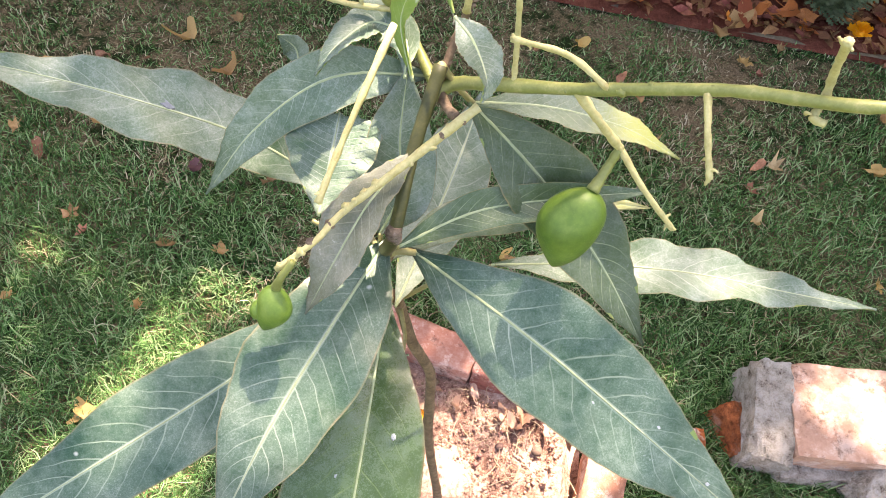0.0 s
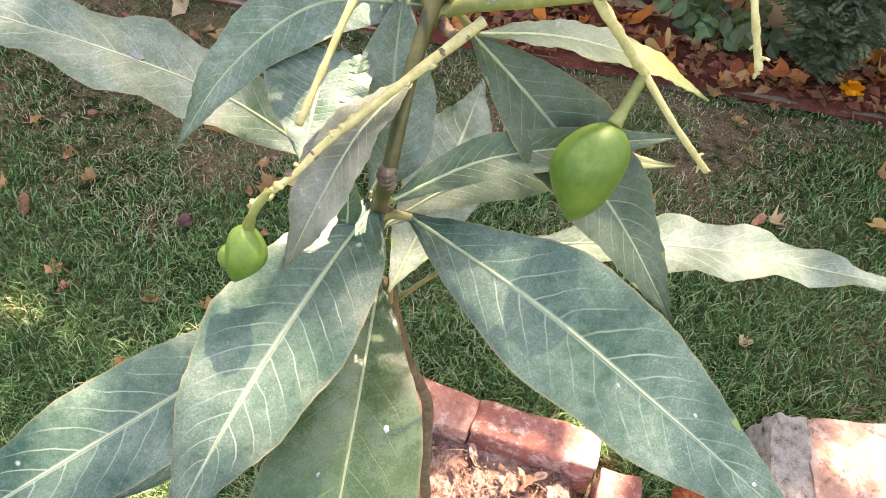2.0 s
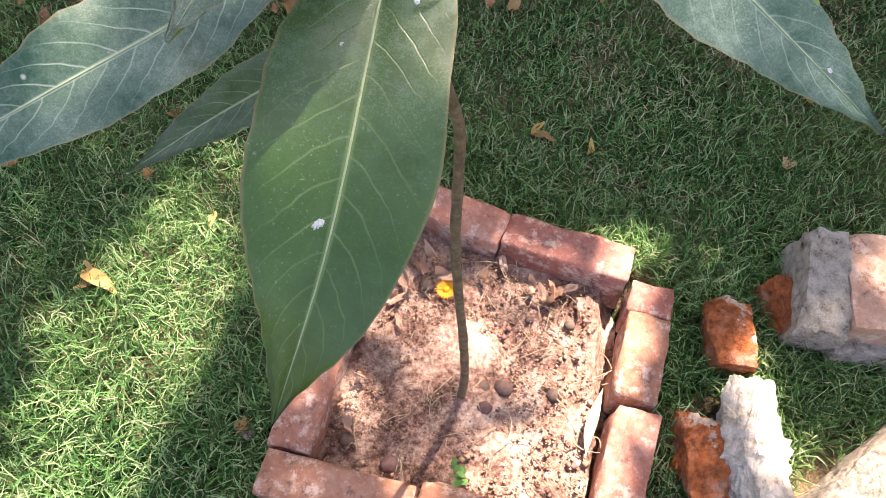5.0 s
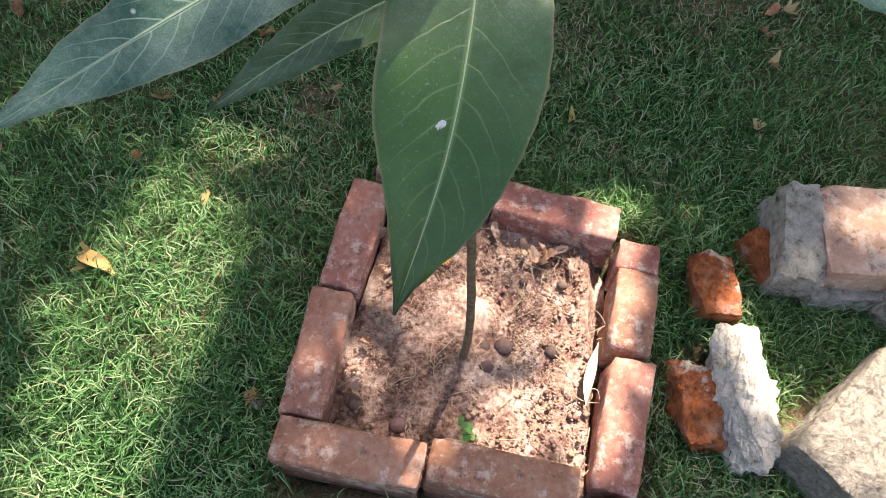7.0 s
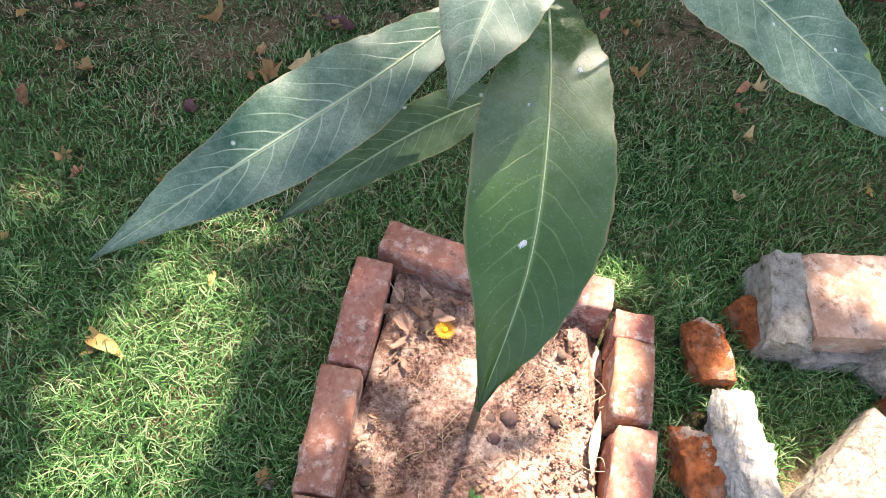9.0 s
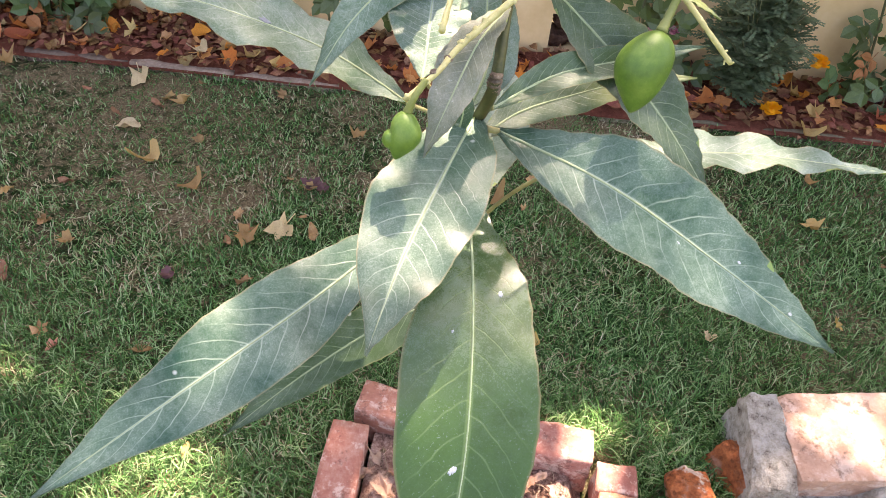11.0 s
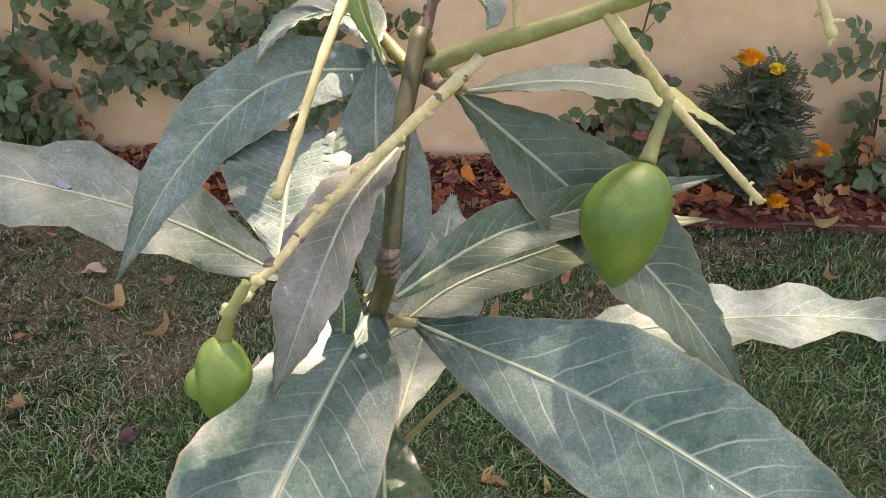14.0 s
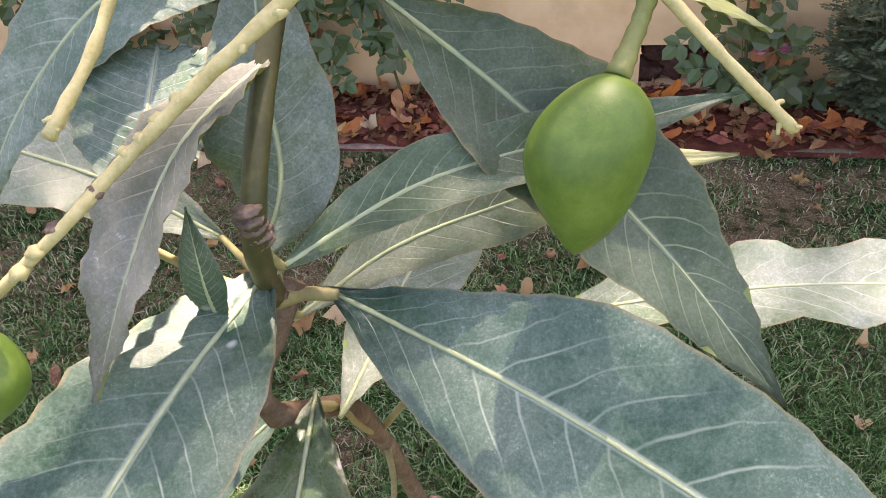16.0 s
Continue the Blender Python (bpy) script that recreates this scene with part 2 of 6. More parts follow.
def brick_material(name, red, pale):
    m = Mat(name)
    n1, n2, n3 = m.noise(11.0, 5.0, 0.6), m.noise(70.0, 6.0, 0.7), m.noise(400.0, 3.0, 0.7)
    colour = m.ramp(m.math('ADD', m.math('MULTIPLY', n1, 0.55), m.math('MULTIPLY', n2, 0.45)),
                    (0.30, tuple(c * 0.62 for c in red)), (0.48, red), (0.62, tuple(0.5 * a + 0.5 * b for a, b in zip(red, pale))), (0.78, pale))
    colour = m.vary(colour, m.obrandom(), 0.012, 0.2, 0.16)
    colour = m.mix(m.math('MULTIPLY', m.mask(m.noise(26.0, 6.0, 0.75), 0.53, 0.61), 0.62), colour, (0.075, 0.042, 0.032))
    colour = m.mix(m.math('MULTIPLY', m.mask(m.noise(30.0, 7.0, 0.75), 0.50, 0.60), 0.62), colour, (0.62, 0.47, 0.39))
    chips = m.mask(n3, 0.62, 0.72)
    colour = m.mix(m.math('MULTIPLY', chips, 0.35), colour, (0.50, 0.38, 0.30))
    m.bump(m.math('ADD', n2, m.math('MULTIPLY', n3, 0.5)), 0.6, 0.003)
    return m.finish(colour, 0.85, 0.25)


M_BRICK = brick_material("planter_brick", (0.31, 0.132, 0.088), (0.51, 0.345, 0.275))


def rubble_material(name, red, mortar, amount, way):
    """Brick broken out of a wall: mortar on one side (way, in the lump's own axes), brick on the other."""
    m = Mat(name)
    sep = m.t.nodes.new("ShaderNodeSeparateXYZ")
    m.link(m.coord(), sep.inputs[0])
    side = m.math('ADD', m.math('MULTIPLY', sep.outputs[0], way[0]), m.math('ADD', m.math('MULTIPLY', sep.outputs[1], way[1]), m.math('MULTIPLY', sep.outputs[2], way[2])))
    n1, n2, n3 = m.noise(24.0, 5.0, 0.65), m.noise(80.0, 6.0, 0.72), m.noise(420.0, 4.0, 0.7)
    r = m.ramp(n2, (0.32, tuple(c * 0.45 for c in red)), (0.5, red), (0.72, tuple(min(1, c * 1.45) for c in red)))
    r = m.mix(m.math('MULTIPLY', m.mask(n1, 0.5, 0.68), 0.45), r, (0.56, 0.42, 0.35))
    w = m.ramp(n2, (0.32, tuple(c * 0.45 for c in mortar)), (0.52, mortar), (0.72, tuple(min(0.85, c * 1.25) for c in mortar)))
    w = m.mix(m.math('MULTIPLY', m.mask(m.noise(40.0, 6.0, 0.75), 0.55, 0.72), 0.6), w, (0.20, 0.15, 0.125))
    colour = m.mix(m.mask(m.math('ADD', side, m.math('MULTIPLY', n1, 1.6)), amount + 0.8 - 0.04, amount + 0.8 + 0.04), r, w)
    crack = m.mask(m.math('ABSOLUTE', m.math('SUBTRACT', m.noise(30.0, 6.0, 0.7, dist=0.6), 0.5)), 0.030, 0.0)
    colour = m.mix(m.math('MULTIPLY', crack, 0.06), colour, (0.09, 0.065, 0.05))
    m.bump(m.math('SUBTRACT', m.math('ADD', m.math('MULTIPLY', n1, 0.8), m.math('ADD', n2, m.math('MULTIPLY', n3, 0.4))), m.math('MULTIPLY', crack, 0.25)), 1.0, 0.010)
    return m.finish(colour, 0.92, 0.2)


M_BLOCK = brick_material("block_brick", (0.40, 0.215, 0.160), (0.57, 0.41, 0.345))
M_MORTAR = plain("grey_mortar", ((0.34, (0.085, 0.058, 0.040)), (0.43, (0.33, 0.285, 0.235)), (0.55, (0.49, 0.44, 0.38)), (0.8, (0.63, 0.585, 0.52))), 55.0, 0.95, 0.15, 1.0, 0.02)
M_WHITE_MORTAR = plain("white_mortar", ((0.34, (0.13, 0.10, 0.08)), (0.43, (0.36, 0.31, 0.26)), (0.55, (0.50, 0.45, 0.395)), (0.8, (0.62, 0.58, 0.53))), 40.0, 0.95, 0.15, 1.0, 0.008)
M_RUBBLE_RED = rubble_material("red_brick_bat", (0.42, 0.125, 0.045), (0.55, 0.42, 0.35), 0.42, (4.0, 3.0, 5.0))
M_SLAB = rubble_material("pale_rubble", (0.27, 0.20, 0.15), (0.33, 0.28, 0.23), -0.2, (0.0, 2.0, 5.0))


def soil_material():
    m = Mat("planter_soil")
    n1, n2, n3 = m.noise(14.0, 4.0, 0.6), m.noise(110.0, 6.0, 0.72), m.noise(600.0, 4.0, 0.7)
    f = m.math('ADD', m.math('MULTIPLY', n1, 0.4), m.math('ADD', m.math('MULTIPLY', n2, 0.4), m.math('MULTIPLY', n3, 0.2)))
    colour = m.ramp(f, (0.39, (0.050, 0.026, 0.020)), (0.46, (0.18, 0.098, 0.074)), (0.53, (0.37, 0.235, 0.185)), (0.63, (0.62, 0.485, 0.40)))
    m.bump(m.math('ADD', n2, m.math('MULTIPLY', n3, 0.6)), 0.9, 0.006)
    return m.finish(colour, 0.95, 0.15)


M_SOIL = soil_material()
M_CLOD = plain("soil_clod", ((0.3, (0.11, 0.058, 0.042)), (0.55, (0.29, 0.18, 0.13)), (0.8, (0.52, 0.38, 0.30))), 60.0, 0.95, 0.1, 0.8, 0.003, vary='island')


def lawn_ground_material():
    m = Mat("lawn_soil")
    n0, n1, n2 = m.noise(2.6, 4.0, 0.6), m.noise(30.0, 5.0, 0.7), m.noise(240.0, 5.0, 0.75)
    earth = m.ramp(n2, (0.3, (0.048, 0.032, 0.018)), (0.5, (0.175, 0.125, 0.072)), (0.72, (0.36, 0.285, 0.18)))
    # near-black green: the shade between grass blades, painted into the ground colour
    green_shade = m.ramp(n2, (0.3, (0.010, 0.018, 0.005)), (0.6, (0.030, 0.046, 0.014)), (0.8, (0.09, 0.095, 0.04)))
    colour = m.mix(m.mask(m.math('ADD', m.math('MULTIPLY', n0, 0.5), m.math('MULTIPLY', n1, 0.5)), 0.43, 0.53), green_shade, earth)
    sep = m.t.nodes.new("ShaderNodeSeparateXYZ")
    m.link(m.coord(), sep.inputs[0])
    far = m.math('SQRT', m.math('ADD', m.math('POWER', m.math('MULTIPLY', sep.outputs[0], 0.75), 2.0), m.math('POWER', sep.outputs[1], 2.0)))
    turf = m.ramp(n2, (0.3, (0.018, 0.034, 0.010)), (0.5, (0.070, 0.105, 0.034)), (0.72, (0.17, 0.18, 0.085)))
    colour = m.mix(m.mask(m.math('ADD', far, m.math('MULTIPLY', n0, 0.6)), 2.1, 2.9), colour, turf)
    m.bump(m.math('ADD', n1, n2), 0.8, 0.01)
    return m.finish(colour, 0.95, 0.1)


M_LAWN = lawn_ground_material()


def blade_material(name, stops, trans):
    m = Mat(name)
    isl = m.island()
    colour = m.ramp(isl, *stops)
    colour = m.mix(m.mask(m.noise(3.0, 3.0), 0.3, 0.7), colour, m.mix(0.25, colour, (0.12, 0.16, 0.05)))
    return m.finish(colour, 0.55, 0.18, (0.16, m.mix(0.4, colour, trans)))


# the darkest blades carry the shade of gaps in the turf as colour
M_GRASS = blade_material("grass_green", ((0.0, (0.004, 0.022, 0.004)), (0.40, (0.018, 0.078, 0.016)), (0.62, (0.088, 0.230, 0.062)), (1.0, (0.33, 0.44, 0.225))), (0.16, 0.45, 0.07))
M_STRAW = blade_material("grass_straw", ((0.0, (0.20, 0.165, 0.085)), (0.5, (0.40, 0.335, 0.205)), (1.0, (0.58, 0.50, 0.36))), (0.4, 0.33, 0.15))


def bed_material():
    m = Mat("flower_bed_soil")
    n1, n2, n3 = m.noise(7.0, 4.0, 0.6), m.noise(60.0, 6.0, 0.7), m.noise(350.0, 4.0, 0.7)
    f = m.math('ADD', m.math('MULTIPLY', n1, 0.35), m.math('ADD', m.math('MULTIPLY', n2, 0.4), m.math('MULTIPLY', n3, 0.25)))
    colour = m.ramp(f, (0.3, (0.040, 0.011, 0.008)), (0.5, (0.14, 0.042, 0.026)), (0.72, (0.28, 0.105, 0.066)))
    m.bump(m.math('ADD', n2, m.math('MULTIPLY', n3, 0.5)), 1.0, 0.01)
    return m.finish(colour, 0.95, 0.12)


M_BED = bed_material()


def dead_leaf_material(name, stops):
    m = Mat(name)
    colour = m.ramp(m.math('ADD', m.math('MULTIPLY', m.obrandom(), 0.8), m.math('MULTIPLY', m.noise(60.0, 4.0), 0.2)), *stops)
    colour = m.mix(m.math('MULTIPLY', m.mask(m.noise(35.0, 5.0), 0.5, 0.75), 0.6), colour, (0.10, 0.045, 0.02))
    m.bump(m.noise(150.0, 4.0), 0.5, 0.002)
    return m.finish(colour, 0.7, 0.3, (0.2, m.mix(0.3, colour, (0.6, 0.3, 0.05))))


M_DEAD = dead_leaf_material("fallen_leaf_mixed", ((0.05, (0.13, 0.028, 0.016)), (0.22, (0.30, 0.070, 0.026)), (0.42, (0.56, 0.18, 0.045)), (0.62, (0.58, 0.30, 0.15)), (0.8, (0.68, 0.25, 0.025)), (0.97, (0.46, 0.045, 0.045))))
M_DEAD_TAN = dead_leaf_material("fallen_leaf_tan", ((0.05, (0.34, 0.19, 0.075)), (0.4, (0.50, 0.325, 0.145)), (0.7, (0.58, 0.38, 0.12)), (0.97, (0.60, 0.48, 0.33))))
M_DEAD_PINK = dead_leaf_material("fallen_leaf_pinkish", ((0.05, (0.34, 0.19, 0.13)), (0.5, (0.50, 0.33, 0.25)), (0.97, (0.58, 0.43, 0.34))))
M_SCRAP = plain("leaf_scrap", ((0.25, (0.09, 0.042, 0.022)), (0.5, (0.27, 0.135, 0.065)), (0.75, (0.50, 0.31, 0.17))), 30.0, 0.75, 0.3, 0.5, 0.002, vary='island')
M_LITTER = plain("leaf_litter", ((0.25, (0.06, 0.018, 0.010)), (0.5, (0.19, 0.075, 0.035)), (0.75, (0.40, 0.21, 0.115))), 30.0, 0.8, 0.25, 0.5, 0.002, vary='island')


def wall_material():
    m = Mat("painted_plaster")
    n1, n2, n3 = m.noise(1.8, 4.0, 0.6), m.noise(14.0, 5.0, 0.65), m.noise(220.0, 4.0, 0.7)
    colour = m.ramp(m.math('ADD', m.math('MULTIPLY', n1, 0.6), m.math('MULTIPLY', n2, 0.4)),
                    (0.32, (0.60, 0.385, 0.190)), (0.5, (0.71, 0.49, 0.265)), (0.68, (0.78, 0.58, 0.355)))
    stain = m.math('MULTIPLY', m.mask(m.noise(5.0, 6.0, 0.75), 0.56, 0.75), 0.4)
    colour = m.mix(stain, colour, (0.44, 0.30, 0.19))
    m.bump(m.math('ADD', n2, m.math('MULTIPLY', n3, 0.5)), 0.35, 0.003)
    return m.finish(colour, 0.85, 0.25)


M_WALL = wall_material()
M_KERB = plain("kerb_concrete", ((0.3, (0.07, 0.05, 0.035)), (0.5, (0.20, 0.145, 0.10)), (0.75, (0.36, 0.28, 0.21))), 25.0, 0.9, 0.2, 0.7, 0.004, vary='object')
M_ROSE = plain("rose_leaf", ((0.3, (0.026, 0.050, 0.014)), (0.5, (0.070, 0.108, 0.034)), (0.75, (0.16, 0.195, 0.075))), 60.0, 0.45, 0.5, 0.3, 0.001, vary='object', trans=(0.15, (0.12, 0.25, 0.03)))
M_ROSE_BROWN = plain("rose_leaf_withered", ((0.3, (0.20, 0.07, 0.025)), (0.7, (0.42, 0.17, 0.06))), 60.0, 0.7, 0.3, 0.3, 0.001)
M_CANE = plain("rose_cane", ((0.3, (0.05, 0.055, 0.022)), (0.7, (0.13, 0.125, 0.055))), 60.0, 0.6, 0.3, 0.4, 0.001)
M_PETAL_RED = plain("petal_red", ((0.3, (0.42, 0.012, 0.045)), (0.7, (0.62, 0.035, 0.10))), 60.0, 0.6, 0.3, 0.2, 0.001, trans=(0.2, (0.7, 0.05, 0.1)))
M_PETAL_PINK = plain("petal_pink", ((0.3, (0.42, 0.13, 0.19)), (0.7, (0.62, 0.28, 0.34))), 60.0, 0.6, 0.3, 0.2, 0.001, trans=(0.2, (0.7, 0.3, 0.4)))
M_PETAL_PURPLE = plain("petal_purple", ((0.3, (0.065, 0.028, 0.030)), (0.7, (0.14, 0.065, 0.068))), 60.0, 0.7, 0.3, 0.2, 0.001)
M_PETAL_ORANGE = plain("petal_orange", ((0.3, (0.78, 0.28, 0.004)), (0.7, (0.90, 0.43, 0.012))), 80.0, 0.6, 0.3, 0.2, 0.001, trans=(0.2, (0.9, 0.45, 0.02)))
M_PETAL_YELLOW = plain("petal_yellow", ((0.3, (0.74, 0.48, 0.01)), (0.7, (0.85, 0.62, 0.03))), 80.0, 0.6, 0.3, 0.2, 0.001)
M_MARIGOLD = plain("marigold_leaf", ((0.3, (0.048, 0.072, 0.034)), (0.5, (0.100, 0.132, 0.070)), (0.75, (0.185, 0.22, 0.13))), 60.0, 0.6, 0.35, 0.3, 0.001, vary='island', trans=(0.15, (0.15, 0.25, 0.06)))
M_TREE_LEAF = plain("tree_leaf", ((0.3, (0.035, 0.075, 0.018)), (0.7, (0.085, 0.15, 0.04))), 30.0, 0.5, 0.4, 0.2, 0.001, vary='island', trans=(0.25, (0.2, 0.35, 0.05)))
M_TWIG_DRY = plain("dry_twig", ((0.3, (0.20, 0.14, 0.085)), (0.7, (0.44, 0.35, 0.25))), 120.0, 0.85, 0.2, 0.4, 0.001)
M_PEBBLE = plain("dark_pebble", ((0.3, (0.050, 0.028, 0.022)), (0.7, (0.145, 0.092, 0.075))), 80.0, 0.8, 0.3, 0.5, 0.002, vary='object')
M_HOLE = plain("broken_masonry", ((0.3, (0.045, 0.022, 0.016)), (0.5, (0.12, 0.06, 0.045)), (0.75, (0.24, 0.14, 0.105))), 30.0, 0.95, 0.1, 0.9, 0.01, vary='object')

M_STRAW_LEAF = plain("strap_leaf_pale", ((0.3, (0.34, 0.30, 0.13)), (0.7, (0.52, 0.47, 0.27))), 70.0, 0.55, 0.4, 0.3, 0.001)
M_YELLOW_LEAF = plain("fallen_leaf_yellow", ((0.3, (0.36, 0.20, 0.045)), (0.7, (0.54, 0.36, 0.13))), 50.0, 0.6, 0.35, 0.3, 0.001)
M_WEED = plain("weed_leaf", ((0.3, (0.05, 0.14, 0.03)), (0.7, (0.12, 0.25, 0.07))), 80.0, 0.5, 0.4, 0.3, 0.001)
M_STAIN = plain("purplish_stain", ((0.3, (0.15, 0.155, 0.175)), (0.7, (0.29, 0.31, 0.32))), 200.0, 0.8, 0.3, 0.3, 0.0005)
M_DROPPING = plain("dried_dropping", ((0.3, (0.33, 0.34, 0.34)), (0.7, (0.58, 0.59, 0.58))), 200.0, 0.9, 0.2, 0.3, 0.0005)


# ---- mesh helpers ----
def empty(name, at=(0, 0, 0)):
    ob = new(name)
    ob.location = at
    ob.empty_display_size = 0.05
    return ob


def mesh_of(name, verts, faces, material, smooth=True, uvs=None):
    me = bpy.data.meshes.new(name)
    me.from_pydata([tuple(v) for v in verts], [], faces)
    for m in material if isinstance(material, (list, tuple)) else (material,):
        me.materials.append(m)
    if smooth:
        me.polygons.foreach_set("use_smooth", [True] * len(me.polygons))
    me.update()
    return me


def mesh_from(name, bm, material, smooth=True):
    me = bpy.data.meshes.new(name)
    bm.to_mesh(me)
    bm.free()
    me.materials.append(material)
    if smooth:
        me.polygons.foreach_set("use_smooth", [True] * len(me.polygons))
    return me


def part(name, data, parent, label="", at=None):
    """Links a mesh as one object under a thing or a part; the mesh is in world coordinates unless a pose is given."""
    ob = new(name, data)
    ob.parent = parent
    bpy.context.view_layer.update()
    ob.matrix_parent_inverse = parent.matrix_world.inverted() if at is None else Matrix()
    if at is not None:
        ob.matrix_basis = at
    if label:
        ob["label"] = label
    return ob


def spline(points, n):
    """Catmull-Rom through the points, n + 1 samples."""
    p = [Vector(q) for q in points]
    p = [p[0] * 2 - p[1]] + p + [p[-1] * 2 - p[-2]]
    lengths = [(p[i + 1] - p[i]).length for i in range(1, len(p) - 2)]
    total, out = sum(lengths), []
    for k in range(n + 1):
        d, i = total * k / n, 1
        while i < len(lengths) and d > lengths[i - 1]:
            d -= lengths[i - 1]
            i += 1
        t = min(1.0, d / lengths[i - 1])
        a, b, c, e = p[i - 1], p[i], p[i + 1], p[i + 2]
        out.append(0.5 * (2 * b + (c - a) * t + (2 * a - 5 * b + 4 * c - e) * t * t + (3 * b - a - 3 * c + e) * t ** 3))
    return out


def tube(name, points, radii, material, sides=10, n=24, knots=0.0, seed=0):
    """A round stalk through the points; radii from end to end, with an uneven, knotted surface."""
    rng = random.Random(seed)
    path = spline(points, n)
    verts, faces = [], []
    ref = Vector((0.31, 0.17, 0.93))
    for i, c in enumerate(path):
        t = (path[min(i + 1, n)] - path[max(i - 1, 0)]).normalized()
        a = t.cross(ref).normalized()
        b = t.cross(a)
        f = i / n * (len(radii) - 1)
        k = min(int(f), len(radii) - 2)
        r = radii[k] + (radii[k + 1] - radii[k]) * (f - k)
        r *= 1 + knots * rng.uniform(-1, 1.6)
        for j in range(sides):
            w = 2 * math.pi * j / sides
            verts.append(c + (a * math.cos(w) + b * math.sin(w)) * r * (1 + 0.5 * knots * rng.uniform(-1, 1)))
    for i in range(n):
        for j in range(sides):
            k = (j + 1) % sides
            faces.append((i * sides + j, i * sides + k, (i + 1) * sides + k, (i + 1) * sides + j))
    for i, tip in ((0, path[0]), (n, path[-1])):
        verts.append(tip)
        for j in range(sides):
            q = (i * sides + j, i * sides + (j + 1) % sides, len(verts) - 1)
            faces.append(q if i else q[::-1])
    return mesh_of(name, verts, faces, material)


def lance(s, fat=0.42):
    """The outline of a lance-shaped leaf: 0 at both ends, 1 at its widest."""
    if s < fat:
        return math.sin(math.pi / 2 * s / fat) ** 1.0
    return math.sin(math.pi / 2 * (1 - s) / (1 - fat)) ** 1.12


def mango_leaf(parent, points, width, up, top=None, fat=0.42, fold=0.16, wave=0.05, waves=5.0, twist=0.0, curl=0.0, seed=0, ragged=0.0, spots=(), stains=(), label=""):
    """One long leaf along its midrib points; up is about the way its face looks, twist turns it from base to tip in degrees."""
    rng = random.Random(seed)
    n, c = 34, 12
    path = spline(points, n)
    up = Vector(up).normalized()
    rows_top, rows_low = [], []
    ph = [rng.uniform(0, 6.3) for _ in range(4)]
    for i, p in enumerate(path):
        s = i / n
        t = (path[min(i + 1, n)] - path[max(i - 1, 0)]).normalized()
        side = t.cross(up).normalized()
        nor = side.cross(t).normalized()
        turn = Matrix.Rotation(radians(twist * (s - 0.3)), 3, t)
        side, nor = turn @ side, turn @ nor
        w = width * 0.5 * max(lance(min(s * 1.0, 1.0), fat), 0.02)
        if ragged and s > 0.72:
            w = max(w, width * 0.5 * 0.66 * (1 - (1 - ragged) * (s - 0.72) / 0.28) * rng.uniform(0.86, 1.0))
        a, b = [], []
        for j in range(c + 1):
            v = j / c * 2 - 1
            ww = w * (1 + 0.06 * math.sin(s * 9 + ph[0] + (1.7 if v > 0 else 0)) + 0.03 * math.sin(s * 23 + ph[1] * v))
            lift = fold * abs(v) * w - curl * v * v * w
            ripple = wave * width * abs(v) ** 2 * math.sin(s * waves * 6.28 + ph[2] + (ph[3] if v > 0 else 0)) * math.sin(math.pi * min(1, s * 1.05)) ** 0.5
            sink = -0.012 * width * math.exp(-(v * 9) ** 2)
            lat = 0.019 * width * math.sin((s * 17 - abs(v) ** 1.3 * 2.3) * 6.28) * min(1, abs(v) * 3)
            q = p + side * v * ww + nor * (lift + ripple + sink + lat)
            if ragged and i >= n - 2:
                q -= t * width * 0.20 * min(1.0, ragged * 2) * (0.5 + 0.5 * math.sin(j * 1.9 + ph[1]) + 0.4 * math.sin(j * 4.3)) * (i - n + 3) / 3
            thick = 0.00035 if 0 < j < c else 0.0
            a.append(q + nor * thick)
            b.append(q - nor * thick)
        rows_top.append(a)
        rows_low.append(b)
    verts = [q for r in rows_top for q in r] + [q for r in rows_low for q in r]
    faces, uv = [], []
    off = (n + 1) * (c + 1)
    for i in range(n):
        for j in range(c):
            k = i * (c + 1) + j
            faces.append((k, k + 1, k + c + 2, k + c + 1))
    for i in range(n):
        for j in range(c):
            k = off + i * (c + 1) + j
            faces.append((k, k + c + 1, k + c + 2, k + 1))
    me = mesh_of("leaf", verts, faces, [top or M_LEAF, M_LEAF_UNDER])
    me.polygons.foreach_set("material_index", [0] * (n * c) + [1] * (n * c))
    layer = me.uv_layers.new(name="UVMap")
    for loop in me.loops:
        k = loop.vertex_index % off
        layer.data[loop.index].uv = (k // (c + 1) / n, k % (c + 1) / c)
    leaf = part("leaf", me, parent, label)
    part("midrib", tube("midrib", [path[i] for i in range(0, n - 1, 4)], (0.0009, 0.0007, 0.0004, 0.0002), M_MIDRIB, 6, 20), leaf)
    marks = [("bird_dropping", "dried white bird dropping", M_DROPPING, 0.16, q) for q in spots] + [("stain", "dull purplish stain", M_STAIN, 0.025, q) for q in stains]
    for k, (kind, what, mat, flat, (s, v, r)) in enumerate(marks):
        i, j = int(s * n), int((v * 0.5 + 0.5) * c)
        q = rows_top[i][j]
        z = (q - rows_low[i][j]).normalized()
        x = (rows_top[i + 1][j] - q).normalized()
        m = Matrix((x, z.cross(x).normalized(), z)).transposed().to_4x4()
        part(kind, blob(kind, mat, r, (1.3, 0.9, flat), 0.5, 2.0, seed + k, 3), leaf, what, at=Matrix.Translation(q) @ m)
    return leaf


